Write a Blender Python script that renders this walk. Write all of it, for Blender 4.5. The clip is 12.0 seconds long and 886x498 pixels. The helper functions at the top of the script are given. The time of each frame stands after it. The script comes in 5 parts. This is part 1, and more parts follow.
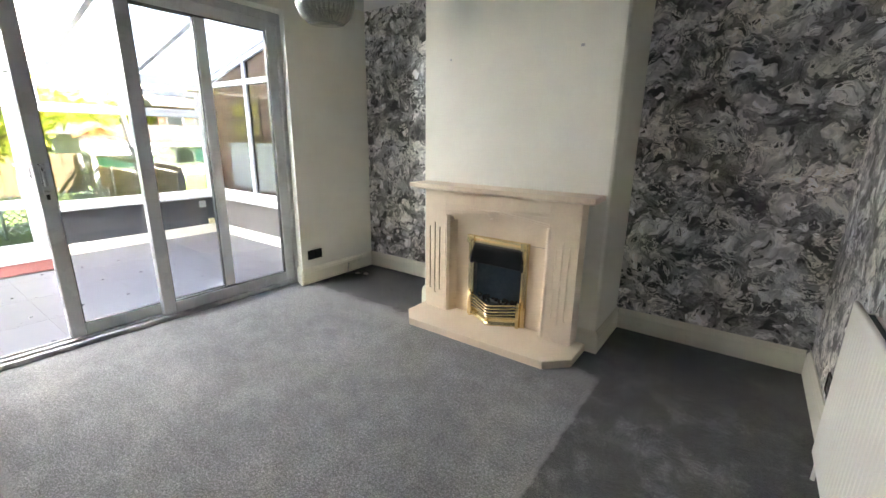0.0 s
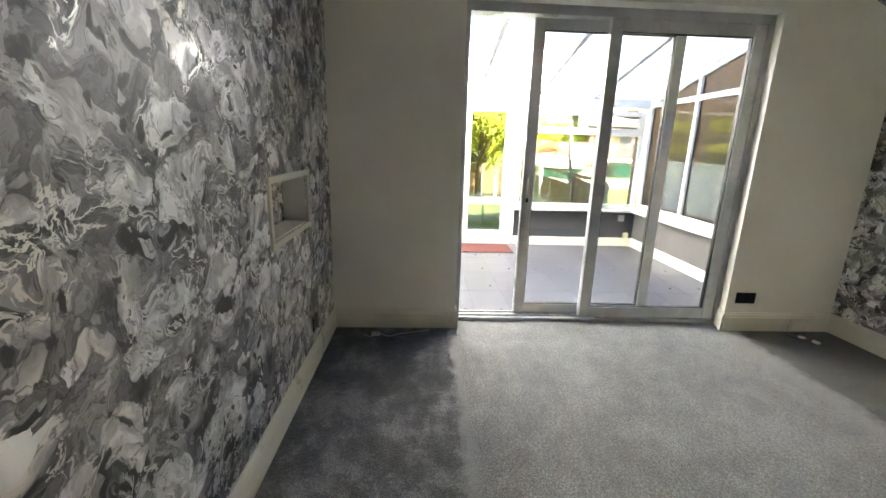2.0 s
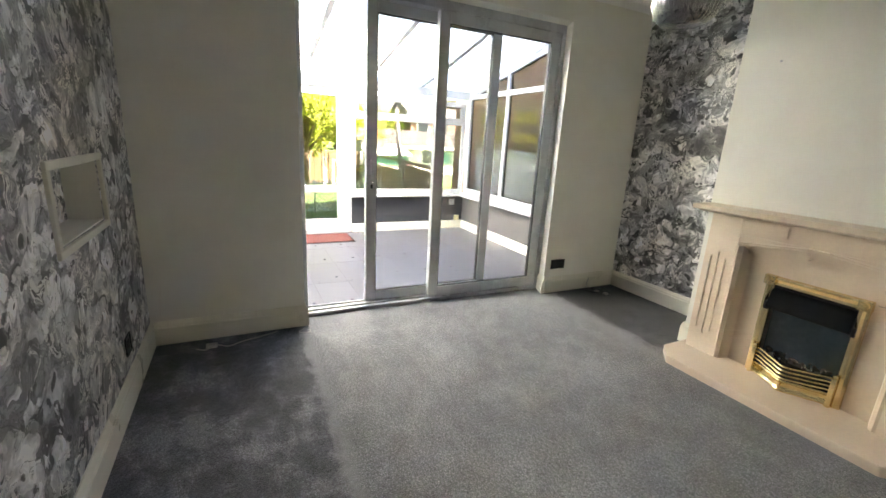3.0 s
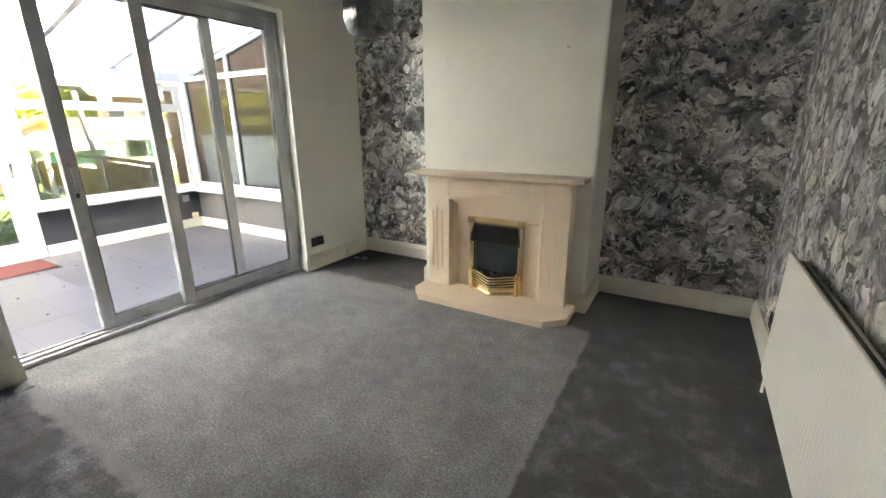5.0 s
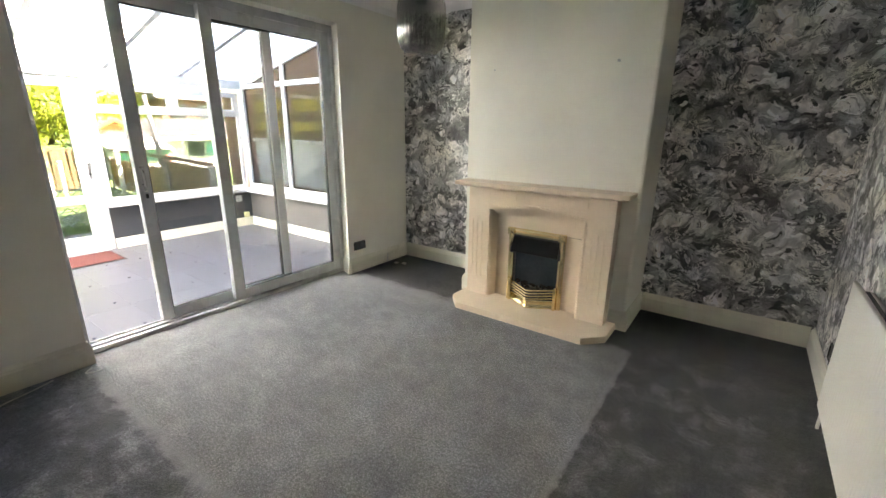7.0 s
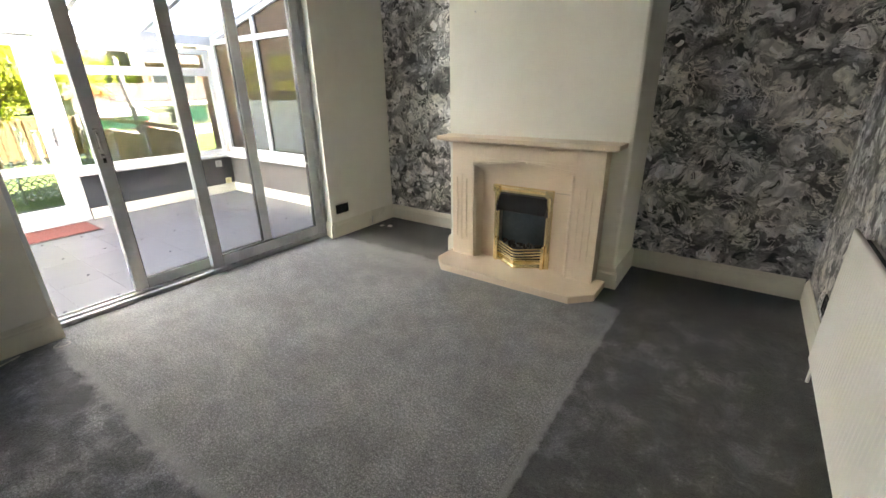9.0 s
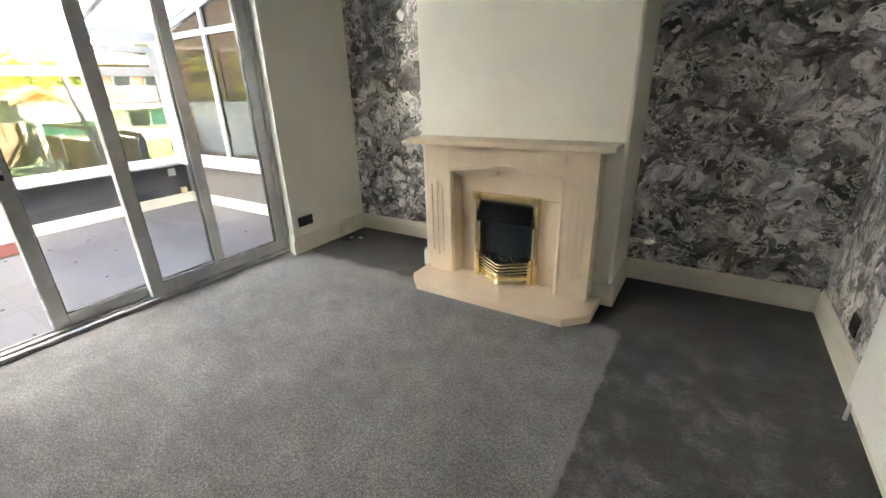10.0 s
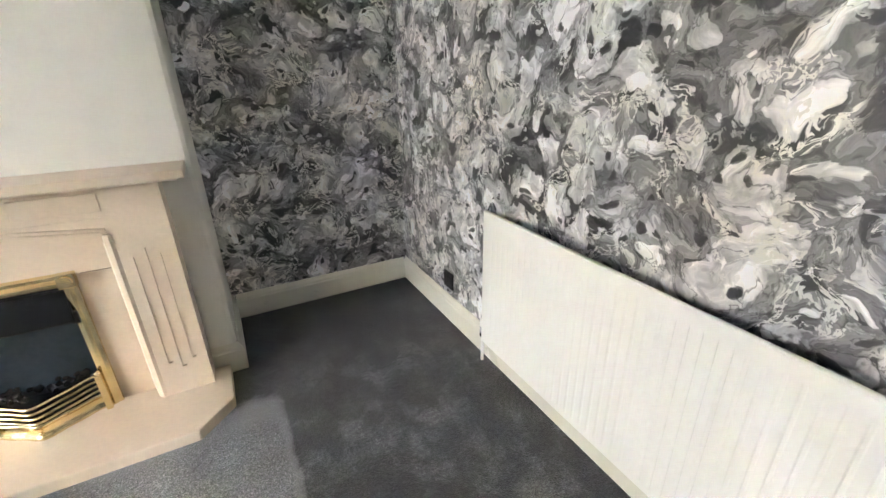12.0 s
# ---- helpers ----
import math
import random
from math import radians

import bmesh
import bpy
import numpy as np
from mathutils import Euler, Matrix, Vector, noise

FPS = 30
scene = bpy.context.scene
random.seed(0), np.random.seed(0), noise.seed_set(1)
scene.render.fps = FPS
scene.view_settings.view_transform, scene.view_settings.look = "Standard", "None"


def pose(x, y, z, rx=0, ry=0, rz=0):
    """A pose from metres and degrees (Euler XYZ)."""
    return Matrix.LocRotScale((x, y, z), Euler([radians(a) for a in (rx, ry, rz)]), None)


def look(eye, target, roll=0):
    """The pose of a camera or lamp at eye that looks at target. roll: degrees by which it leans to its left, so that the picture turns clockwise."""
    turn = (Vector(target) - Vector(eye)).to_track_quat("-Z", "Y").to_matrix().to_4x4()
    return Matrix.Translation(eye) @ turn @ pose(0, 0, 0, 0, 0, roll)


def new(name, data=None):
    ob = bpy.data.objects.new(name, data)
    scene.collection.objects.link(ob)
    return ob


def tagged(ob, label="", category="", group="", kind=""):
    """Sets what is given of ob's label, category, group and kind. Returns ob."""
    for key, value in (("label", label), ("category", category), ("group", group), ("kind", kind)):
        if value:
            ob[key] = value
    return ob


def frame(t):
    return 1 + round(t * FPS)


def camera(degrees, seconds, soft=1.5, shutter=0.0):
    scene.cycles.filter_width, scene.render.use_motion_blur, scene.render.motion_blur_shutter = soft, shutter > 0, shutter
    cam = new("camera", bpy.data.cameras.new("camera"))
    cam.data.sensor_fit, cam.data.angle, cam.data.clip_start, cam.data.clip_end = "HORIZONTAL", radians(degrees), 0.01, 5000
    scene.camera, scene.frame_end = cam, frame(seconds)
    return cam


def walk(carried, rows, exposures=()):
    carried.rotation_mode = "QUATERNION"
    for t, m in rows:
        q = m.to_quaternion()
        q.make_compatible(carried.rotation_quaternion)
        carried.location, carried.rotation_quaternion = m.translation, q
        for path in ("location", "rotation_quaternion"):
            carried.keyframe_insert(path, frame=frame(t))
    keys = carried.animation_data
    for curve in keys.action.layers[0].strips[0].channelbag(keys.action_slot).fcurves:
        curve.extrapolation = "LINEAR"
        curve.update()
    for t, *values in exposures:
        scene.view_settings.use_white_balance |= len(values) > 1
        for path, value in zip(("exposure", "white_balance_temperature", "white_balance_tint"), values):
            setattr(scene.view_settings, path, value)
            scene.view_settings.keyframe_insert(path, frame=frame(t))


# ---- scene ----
cam = camera(93.3, 12.0)
METRES, EYE, TILT, LEAN, TURN = 2.65, 1.35, 0.0, 0.0, 36.8
PATH = [
    (0, (-0.044, -0.013, 1.279), (-1.176, 1.554, 0.767), 0.8),
    (0.5, (-0.209, 0.109, 1.289), (-1.853, 1.128, 0.783), 1.8),
    (1, (-0.254, 0.084, 1.287), (-2.125, 0.6, 0.804), 2.9),
    (1.5, (-0.24, -0.056, 1.299), (-2.174, 0.145, 0.831), 2.9),
    (2, (-0.265, -0.161, 1.287), (-2.204, -0.062, 0.809), 1.8),
    (2.5, (-0.367, -0.241, 1.257), (-2.28, 0.096, 0.779), 1.8),
    (3, (-0.339, -0.265, 1.266), (-2.074, 0.595, 0.765), 3.1),
    (3.5, (-0.186, -0.379, 1.297), (-1.561, 0.975, 0.774), 3.3),
    (3.7, (-0.14, -0.383, 1.312), (-1.372, 1.098, 0.777), 2.9),
    (5.3, (-0.11, -0.457, 1.323), (-1.081, 1.194, 0.75), -0.4),
    (5.5, (-0.103, -0.453, 1.317), (-1.127, 1.175, 0.769), -0.4),
    (6, (-0.117, -0.462, 1.344), (-1.194, 1.141, 0.825), 0.5),
    (6.5, (-0.111, -0.467, 1.362), (-1.241, 1.101, 0.848), 0.6),
    (7, (-0.124, -0.478, 1.362), (-1.248, 1.081, 0.81), 0.6),
    (7.2, (-0.128, -0.457, 1.363), (-1.243, 1.092, 0.764), 0.4),
    (9, (-0.107, -0.321, 1.304), (-1.19, 1.199, 0.585), -0.9),
    (9.5, (-0.136, -0.209, 1.302), (-1.21, 1.312, 0.573), -1.5),
    (10, (-0.288, 0.011, 1.288), (-1.295, 1.579, 0.56), -1.8),
    (10.5, (-0.434, 0.241, 1.268), (-1.265, 1.907, 0.536), -2.4),
    (11, (-0.473, 0.552, 1.276), (-0.875, 2.35, 0.497), -3.1),
    (11.5, (-0.504, 0.672, 1.273), (-0.219, 2.461, 0.424), -2.3),
    (12, (-0.568, 0.59, 1.266), (0.289, 2.219, 0.484), -1.2),
]
EXPOSURE = [(0.0, 7.4, 6900, 18), (0.5, 7.2, 7050, 17), (1.0, 7.15, 7250, 15), (2.0, 7.2, 7350, 15), (3.5, 7.15, 7400, 17), (6.5, 7.2, 7350, 17), (9.0, 7.15, 7450, 17), (10.5, 7.3, 7450, 18), (11.5, 7.6, 7250, 19), (12.0, 7.95, 6900, 20)]
walk(cam, [(t, look(eye, target, roll)) for t, eye, target, roll in PATH], EXPOSURE)

# ---- world, sun, exposure ----
world = bpy.data.worlds.new("world")
scene.world = world
world.use_nodes = True
wn, wl = world.node_tree.nodes, world.node_tree.links
SUN_EL, SUN_AZ = radians(50), radians(29)
sky = wn.new("ShaderNodeTexSky")
sky.sky_type, sky.sun_disc = "NISHITA", False
sky.sun_elevation, sky.sun_rotation = SUN_EL, SUN_AZ
sky.dust_density, sky.ozone_density, sky.air_density = 1.6, 1.2, 1.2
# low haze, brighter than the blue overhead, and thin cloud
cloud_map, cloud, split = wn.new("ShaderNodeTexCoord"), wn.new("ShaderNodeTexNoise"), wn.new("ShaderNodeSeparateXYZ")
cloud.inputs["Scale"].default_value, cloud.inputs["Detail"].default_value = 2.2, 5
cloud_ramp, haze_ramp, most = wn.new("ShaderNodeValToRGB"), wn.new("ShaderNodeValToRGB"), wn.new("ShaderNodeMath")
cloud_ramp.color_ramp.elements[0].position, cloud_ramp.color_ramp.elements[1].position = 0.50, 0.75
haze_ramp.color_ramp.interpolation = "EASE"
haze_ramp.color_ramp.elements[0].position, haze_ramp.color_ramp.elements[1].position = 0.05, 0.55
haze_ramp.color_ramp.elements[0].color, haze_ramp.color_ramp.elements[1].color = (1, 1, 1, 1), (0, 0, 0, 1)
most.operation = "MAXIMUM"
cloud_mix = wn.new("ShaderNodeMixRGB")
cloud_mix.inputs[2].default_value = (3, 3, 2.95, 1)
wl.new(cloud_map.outputs["Generated"], cloud.inputs["Vector"])
wl.new(cloud_map.outputs["Generated"], split.inputs[0])
wl.new(split.outputs["Z"], haze_ramp.inputs["Fac"])
wl.new(cloud.outputs["Fac"], cloud_ramp.inputs["Fac"])
wl.new(haze_ramp.outputs["Color"], most.inputs[0])
wl.new(cloud_ramp.outputs["Color"], most.inputs[1])
wl.new(most.outputs[0], cloud_mix.inputs[0])
wl.new(sky.outputs["Color"], cloud_mix.inputs[1])
wl.new(cloud_mix.outputs["Color"], wn["Background"].inputs["Color"])
wn["Background"].inputs["Strength"].default_value = 0.05
sun = new("sun", bpy.data.lights.new("sun", "SUN"))
sun.data.energy, sun.data.angle, sun.data.color = 5.0, radians(0.5), (1.0, 0.94, 0.85)
to_sun = Vector((math.sin(SUN_AZ) * math.cos(SUN_EL), math.cos(SUN_AZ) * math.cos(SUN_EL), math.sin(SUN_EL)))
sun.matrix_world = look(to_sun * 30, (0, 0, 0))

# ---- plan, metres ----
XW, XE, YS, YN, ZC = -3.10, 0.395, -0.785, 2.95, 2.50
BX0, BX1, BY = -2.00, -0.66, 2.46          # chimney breast
OY0, OY1, OYF, OZ = 0.085, 2.11, 2.155, 2.195  # garden door opening; its north reveal is splayed
XO = -3.36                                 # outer face of the west wall
CF, CN, CS, CZ = -5.95, 2.80, -0.62, -0.02 # conservatory front, sides, floor
ROOF0, SLOPE = 1.95, 0.22


def roof_z(x):
    return ROOF0 + SLOPE * (x - CF)


# ---- materials ----
class Mat:
    def __init__(self, name, color=(0.5, 0.5, 0.5), rough=0.6, metal=0.0, **extra):
        self.m = bpy.data.materials.new(name)
        self.m.use_nodes = True
        self.n, self.l = self.m.node_tree.nodes, self.m.node_tree.links
        self.b = self.n["Principled BSDF"]
        self.b.inputs["Base Color"].default_value = (*color, 1)
        self.b.inputs["Roughness"].default_value = rough
        self.b.inputs["Metallic"].default_value = metal
        for k, v in extra.items():
            self.b.inputs[k.replace("_", " ")].default_value = v
        self.co = self.n.new("ShaderNodeTexCoord")

    def put(self, kind, src=None, **values):
        node = self.n.new(kind)
        for k, v in values.items():
            node.inputs[k.replace("_", " ")].default_value = v
        if src is not None:
            self.l.new(src, node.inputs[0])
        return node

    def noise(self, scale, detail=4, distortion=0.0, vec=None, rough=0.55):
        t = self.n.new("ShaderNodeTexNoise")
        t.inputs["Scale"].default_value, t.inputs["Detail"].default_value = scale, detail
        t.inputs["Distortion"].default_value, t.inputs["Roughness"].default_value = distortion, rough
        self.l.new(vec or self.co.outputs["Object"], t.inputs["Vector"])
        return t

    def ramp(self, src, stops):
        r = self.n.new("ShaderNodeValToRGB")
        while len(r.color_ramp.elements) < len(stops):
            r.color_ramp.elements.new(0.5)
        for e, (p, c) in zip(r.color_ramp.elements, stops):
            e.position, e.color = p, (*c, 1) if isinstance(c, tuple) else (c, c, c, 1)
        self.l.new(src, r.inputs["Fac"])
        return r

    def mix(self, a, b, fac, mode="MIX"):
        x = self.n.new("ShaderNodeMixRGB")
        x.blend_type = mode
        for i, v in ((0, fac), (1, a), (2, b)):
            if isinstance(v, (int, float)):
                x.inputs[i].default_value = v if i == 0 else (v, v, v, 1)
            elif isinstance(v, tuple):
                x.inputs[i].default_value = (*v, 1)
            else:
                self.l.new(v, x.inputs[i])
        return x

    def math(self, op, a, b=0.0, clamp=False):
        x = self.n.new("ShaderNodeMath")
        x.operation, x.use_clamp = op, clamp
        for i, v in enumerate((a, b)):
            if isinstance(v, (int, float)):
                x.inputs[i].default_value = v
            else:
                self.l.new(v, x.inputs[i])
        return x.outputs[0]

    def color(self, socket):
        self.l.new(socket, self.b.inputs["Base Color"])

    def rough(self, socket):
        self.l.new(socket, self.b.inputs["Roughness"])

    def bump(self, socket, strength=0.3, distance=0.01):
        b = self.n.new("ShaderNodeBump")
        b.inputs["Strength"].default_value, b.inputs["Distance"].default_value = strength, distance
        self.l.new(socket, b.inputs["Height"])
        self.l.new(b.outputs["Normal"], self.b.inputs["Normal"])
        return self


def speckled(name, c, rough=0.5, amount=0.12, scale=6, fine=60, bump=0.1, dist=0.002, metal=0.0, **extra):
    """A surface whose colour and relief vary at two scales."""
    m = Mat(name, c, rough, metal, **extra)
    big, small = m.noise(scale, 4), m.noise(fine, 3)
    lo, hi = tuple(v * (1 - amount) for v in c), tuple(min(1, v * (1 + amount)) for v in c)
    a = m.ramp(big.outputs["Fac"], [(0.3, lo), (0.7, hi)])
    b = m.mix(a.outputs["Color"], m.ramp(small.outputs["Fac"], [(0.3, 1 - amount * 0.6), (0.7, 1.0)]).outputs["Color"], 1.0, "MULTIPLY")
    m.color(b.outputs["Color"])
    m.rough(m.ramp(big.outputs["Fac"], [(0.3, max(0.02, rough - 0.06)), (0.7, min(1, rough + 0.06))]).outputs["Color"])
    m.bump(small.outputs["Fac"], bump, dist)
    return m.m


wall_paint = speckled("cream_wall_paint", (0.80, 0.78, 0.695), 0.5, 0.04, 2.5, 90, 0.25, 0.002)
trim_paint = speckled("cream_gloss_paint", (0.76, 0.735, 0.62), 0.32, 0.04, 4, 40, 0.12, 0.001)
ceiling_paint = speckled("white_ceiling_paint", (0.88, 0.87, 0.85), 0.8, 0.03, 2, 80, 0.1)
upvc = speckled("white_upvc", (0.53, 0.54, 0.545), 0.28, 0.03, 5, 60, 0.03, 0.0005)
grey_paint = speckled("dark_grey_wall_paint", (0.045, 0.048, 0.056), 0.6, 0.12, 3, 80, 0.15)
light_grey_paint = speckled("light_grey_wall_paint", (0.13, 0.125, 0.12), 0.6, 0.08, 3, 80, 0.15)
radiator_white = speckled("radiator_enamel", (0.90, 0.885, 0.82), 0.33, 0.015, 1.5, 80, 0.03, 0.0004)
gap_black = speckled("black_plastic", (0.006, 0.006, 0.0065), 0.35, 0.2, 20, 90, 0.1)
rubber = speckled("black_rubber_seal", (0.02, 0.02, 0.02), 0.5, 0.1)
steel = speckled("brushed_steel", (0.55, 0.55, 0.56), 0.3, 0.06, 30, 150, 0.05, 0.0005, 1.0)
smoke_plate = speckled("black_glass_panel", (0.030, 0.042, 0.048), 0.16, 0.3, 4, 40, 0.0)
hood_black = speckled("satin_black_metal", (0.003, 0.003, 0.0032), 0.5, 0.2, 20, 90, 0.05, Specular_IOR_Level=0.12)
coal = speckled("glossy_black_coal", (0.03, 0.026, 0.024), 0.22, 0.4, 20, 90, 0.5, 0.002)
cable_white = speckled("white_cable", (0.62, 0.6, 0.56), 0.45, 0.1, 40, 90)
mat_red = speckled("red_brown_coir", (0.085, 0.02, 0.017), 0.95, 0.3, 30, 160, 0.8, 0.004)
cream_plastic = speckled("aged_cream_plastic", (0.66, 0.6, 0.34), 0.4, 0.05)
grout = speckled("grey_tile_grout", (0.055, 0.055, 0.065), 0.8, 0.15)
concrete = speckled("grey_concrete", (0.34, 0.33, 0.31), 0.9, 0.2, 3, 40, 0.4, 0.004)
white_render = speckled("white_render", (0.84, 0.83, 0.80), 0.85, 0.08, 2, 40, 0.4, 0.004)
orange_wood = speckled("orange_stained_timber", (0.55, 0.26, 0.07), 0.6, 0.2, 4, 50, 0.3)
bark = speckled("brown_bark", (0.13, 0.09, 0.06), 0.9, 0.3, 8, 40, 0.8, 0.01)
red_paint = speckled("red_painted_panel", (0.35, 0.05, 0.04), 0.5, 0.1)
teal = speckled("teal_blind", (0.1, 0.33, 0.3), 0.5, 0.15)
# yellow foliage mirrored in the wing's windows, painted as plain colour
olive = speckled("olive_foliage_reflection", (0.42, 0.33, 0.06), 0.7, 0.3, 5, 30)
brown_frame = speckled("brown_window_frame", (0.12, 0.07, 0.05), 0.4, 0.1)
wire_green = speckled("green_coated_wire", (0.6, 0.72, 0.62), 0.4, 0.1)


def wallpaper():
    """Poured-paint marbling in greys: pale curdled petals, dark folds, and thin foil flecks along the folds."""
    m = Mat("marbled_wallpaper", rough=0.45)

    def shifted(vec, noise, amount):
        centred = m.n.new("ShaderNodeVectorMath")
        centred.operation = "SUBTRACT"
        centred.inputs[1].default_value = (0.5, 0.5, 0.5)
        m.l.new(noise.outputs["Color"], centred.inputs[0])
        v = m.n.new("ShaderNodeVectorMath")
        v.operation = "MULTIPLY_ADD"
        v.inputs[1].default_value = (amount, amount, amount)
        m.l.new(centred.outputs["Vector"], v.inputs[0])
        m.l.new(vec, v.inputs[2])
        return v.outputs["Vector"]

    def moved(vec, offset, stretch=(1, 1, 1)):
        o = m.n.new("ShaderNodeMapping")
        o.inputs["Location"].default_value = (offset, offset * 0.7, offset * 1.3)
        o.inputs["Scale"].default_value = stretch
        m.l.new(vec, o.inputs["Vector"])
        return o.outputs["Vector"]

    flat = m.co.outputs["Object"]
    broad = m.noise(4.0, 3, 0.0, flat, 0.5)
    once = shifted(flat, broad, 0.22)
    curl = m.noise(11.0, 3, 0.0, once, 0.5)
    twice = shifted(once, curl, 0.085)
    fray = m.noise(38.0, 3, 0.0, twice, 0.55)
    ragged = shifted(twice, fray, 0.022)
    # ground of folds, with hard pour lines where the tone turns back on itself
    folds = m.noise(6.0, 6, 0.3, moved(ragged, 3.0, (1.0, 1.0, 1.35)), 0.58)
    tone = m.ramp(folds.outputs["Fac"], [(0.34, 0.03), (0.405, 0.08), (0.425, 0.17), (0.47, 0.11), (0.485, 0.24), (0.53, 0.18), (0.545, 0.34), (0.60, 0.26), (0.615, 0.50), (0.70, 0.62)]).outputs["Color"]

    def petals(scale, offset, size, share, low, high, under):
        c = m.n.new("ShaderNodeTexVoronoi")
        c.inputs["Scale"].default_value = scale
        m.l.new(moved(ragged, offset, (1.0, 1.0, 1.25)), c.inputs["Vector"])
        inside = m.ramp(c.outputs["Distance"], [(size - 0.10, 1.0), (size, 0.75), (size + 0.025, 0.0)])
        pick = m.ramp(c.outputs["Color"], [(share, 0.0), (share + 0.02, 1.0)])
        lit = m.ramp(m.noise(9.0, 4, 0.6, moved(ragged, offset + 4), 0.6).outputs["Fac"], [(0.36, low), (0.50, (low + high) * 0.45), (0.62, high)])
        return m.mix(under, lit.outputs["Color"], m.math("MULTIPLY", inside.outputs["Color"], pick.outputs["Color"])).outputs["Color"]

    tone = petals(10.0, 7.7, 0.44, 0.62, 0.012, 0.05, tone)
    tone = petals(6.5, 0.0, 0.50, 0.40, 0.34, 0.95, tone)
    tone = petals(11.0, 5.3, 0.42, 0.52, 0.32, 0.92, tone)
    tone = petals(21.0, 1.7, 0.34, 0.60, 0.015, 0.06, tone)
    tone = petals(25.0, 9.1, 0.30, 0.68, 0.25, 0.70, tone)
    streak = m.noise(16.0, 4, 0.4, moved(ragged, 6.0, (1, 1, 0.6)), 0.6)
    tone = m.mix(tone, m.ramp(streak.outputs["Fac"], [(0.34, 0.8), (0.5, 1.25), (0.66, 1.55)]).outputs["Color"], 1.0, "MULTIPLY").outputs["Color"]
    # dark outlines beside some folds
    outline = m.ramp(m.noise(8.0, 4, 0.4, moved(ragged, 12.0), 0.55).outputs["Fac"], [(0.475, 0.0), (0.49, 1.0), (0.505, 0.0)])
    tone = m.mix(tone, (0.025, 0.025, 0.026), m.math("MULTIPLY", outline.outputs["Color"], 0.75)).outputs["Color"]
    # foil flecks in broken clusters
    line = m.ramp(m.noise(15.0, 4, 0.6, moved(ragged, 21.0), 0.6).outputs["Fac"], [(0.475, 0.0), (0.49, 1.0), (0.525, 1.0), (0.54, 0.0)])
    cluster = m.ramp(m.noise(4.5, 3, 0.3, moved(twice, 30.0), 0.6).outputs["Fac"], [(0.49, 0.0), (0.54, 1.0)])
    foil = m.math("MULTIPLY", line.outputs["Color"], cluster.outputs["Color"])
    tone = m.mix(tone, (0.80, 0.80, 0.77), foil).outputs["Color"]
    tint = m.mix(tone, m.ramp(m.noise(2.0, 2).outputs["Fac"], [(0.35, (0.98, 0.99, 1.0)), (0.65, (1.05, 1.0, 0.94))]).outputs["Color"], 1.0, "MULTIPLY")
    m.color(tint.outputs["Color"])
    m.l.new(m.math("ADD", 0.10, m.math("MULTIPLY", foil, 0.80)), m.b.inputs["Metallic"])
    m.b.inputs["Specular IOR Level"].default_value = 0.75
    m.rough(m.math("SUBTRACT", 0.42, m.math("MULTIPLY", foil, 0.08)))
    m.bump(m.math("ADD", fray.outputs["Fac"], m.math("MULTIPLY", foil, 0.6)), 0.12, 0.002)
    return m.m


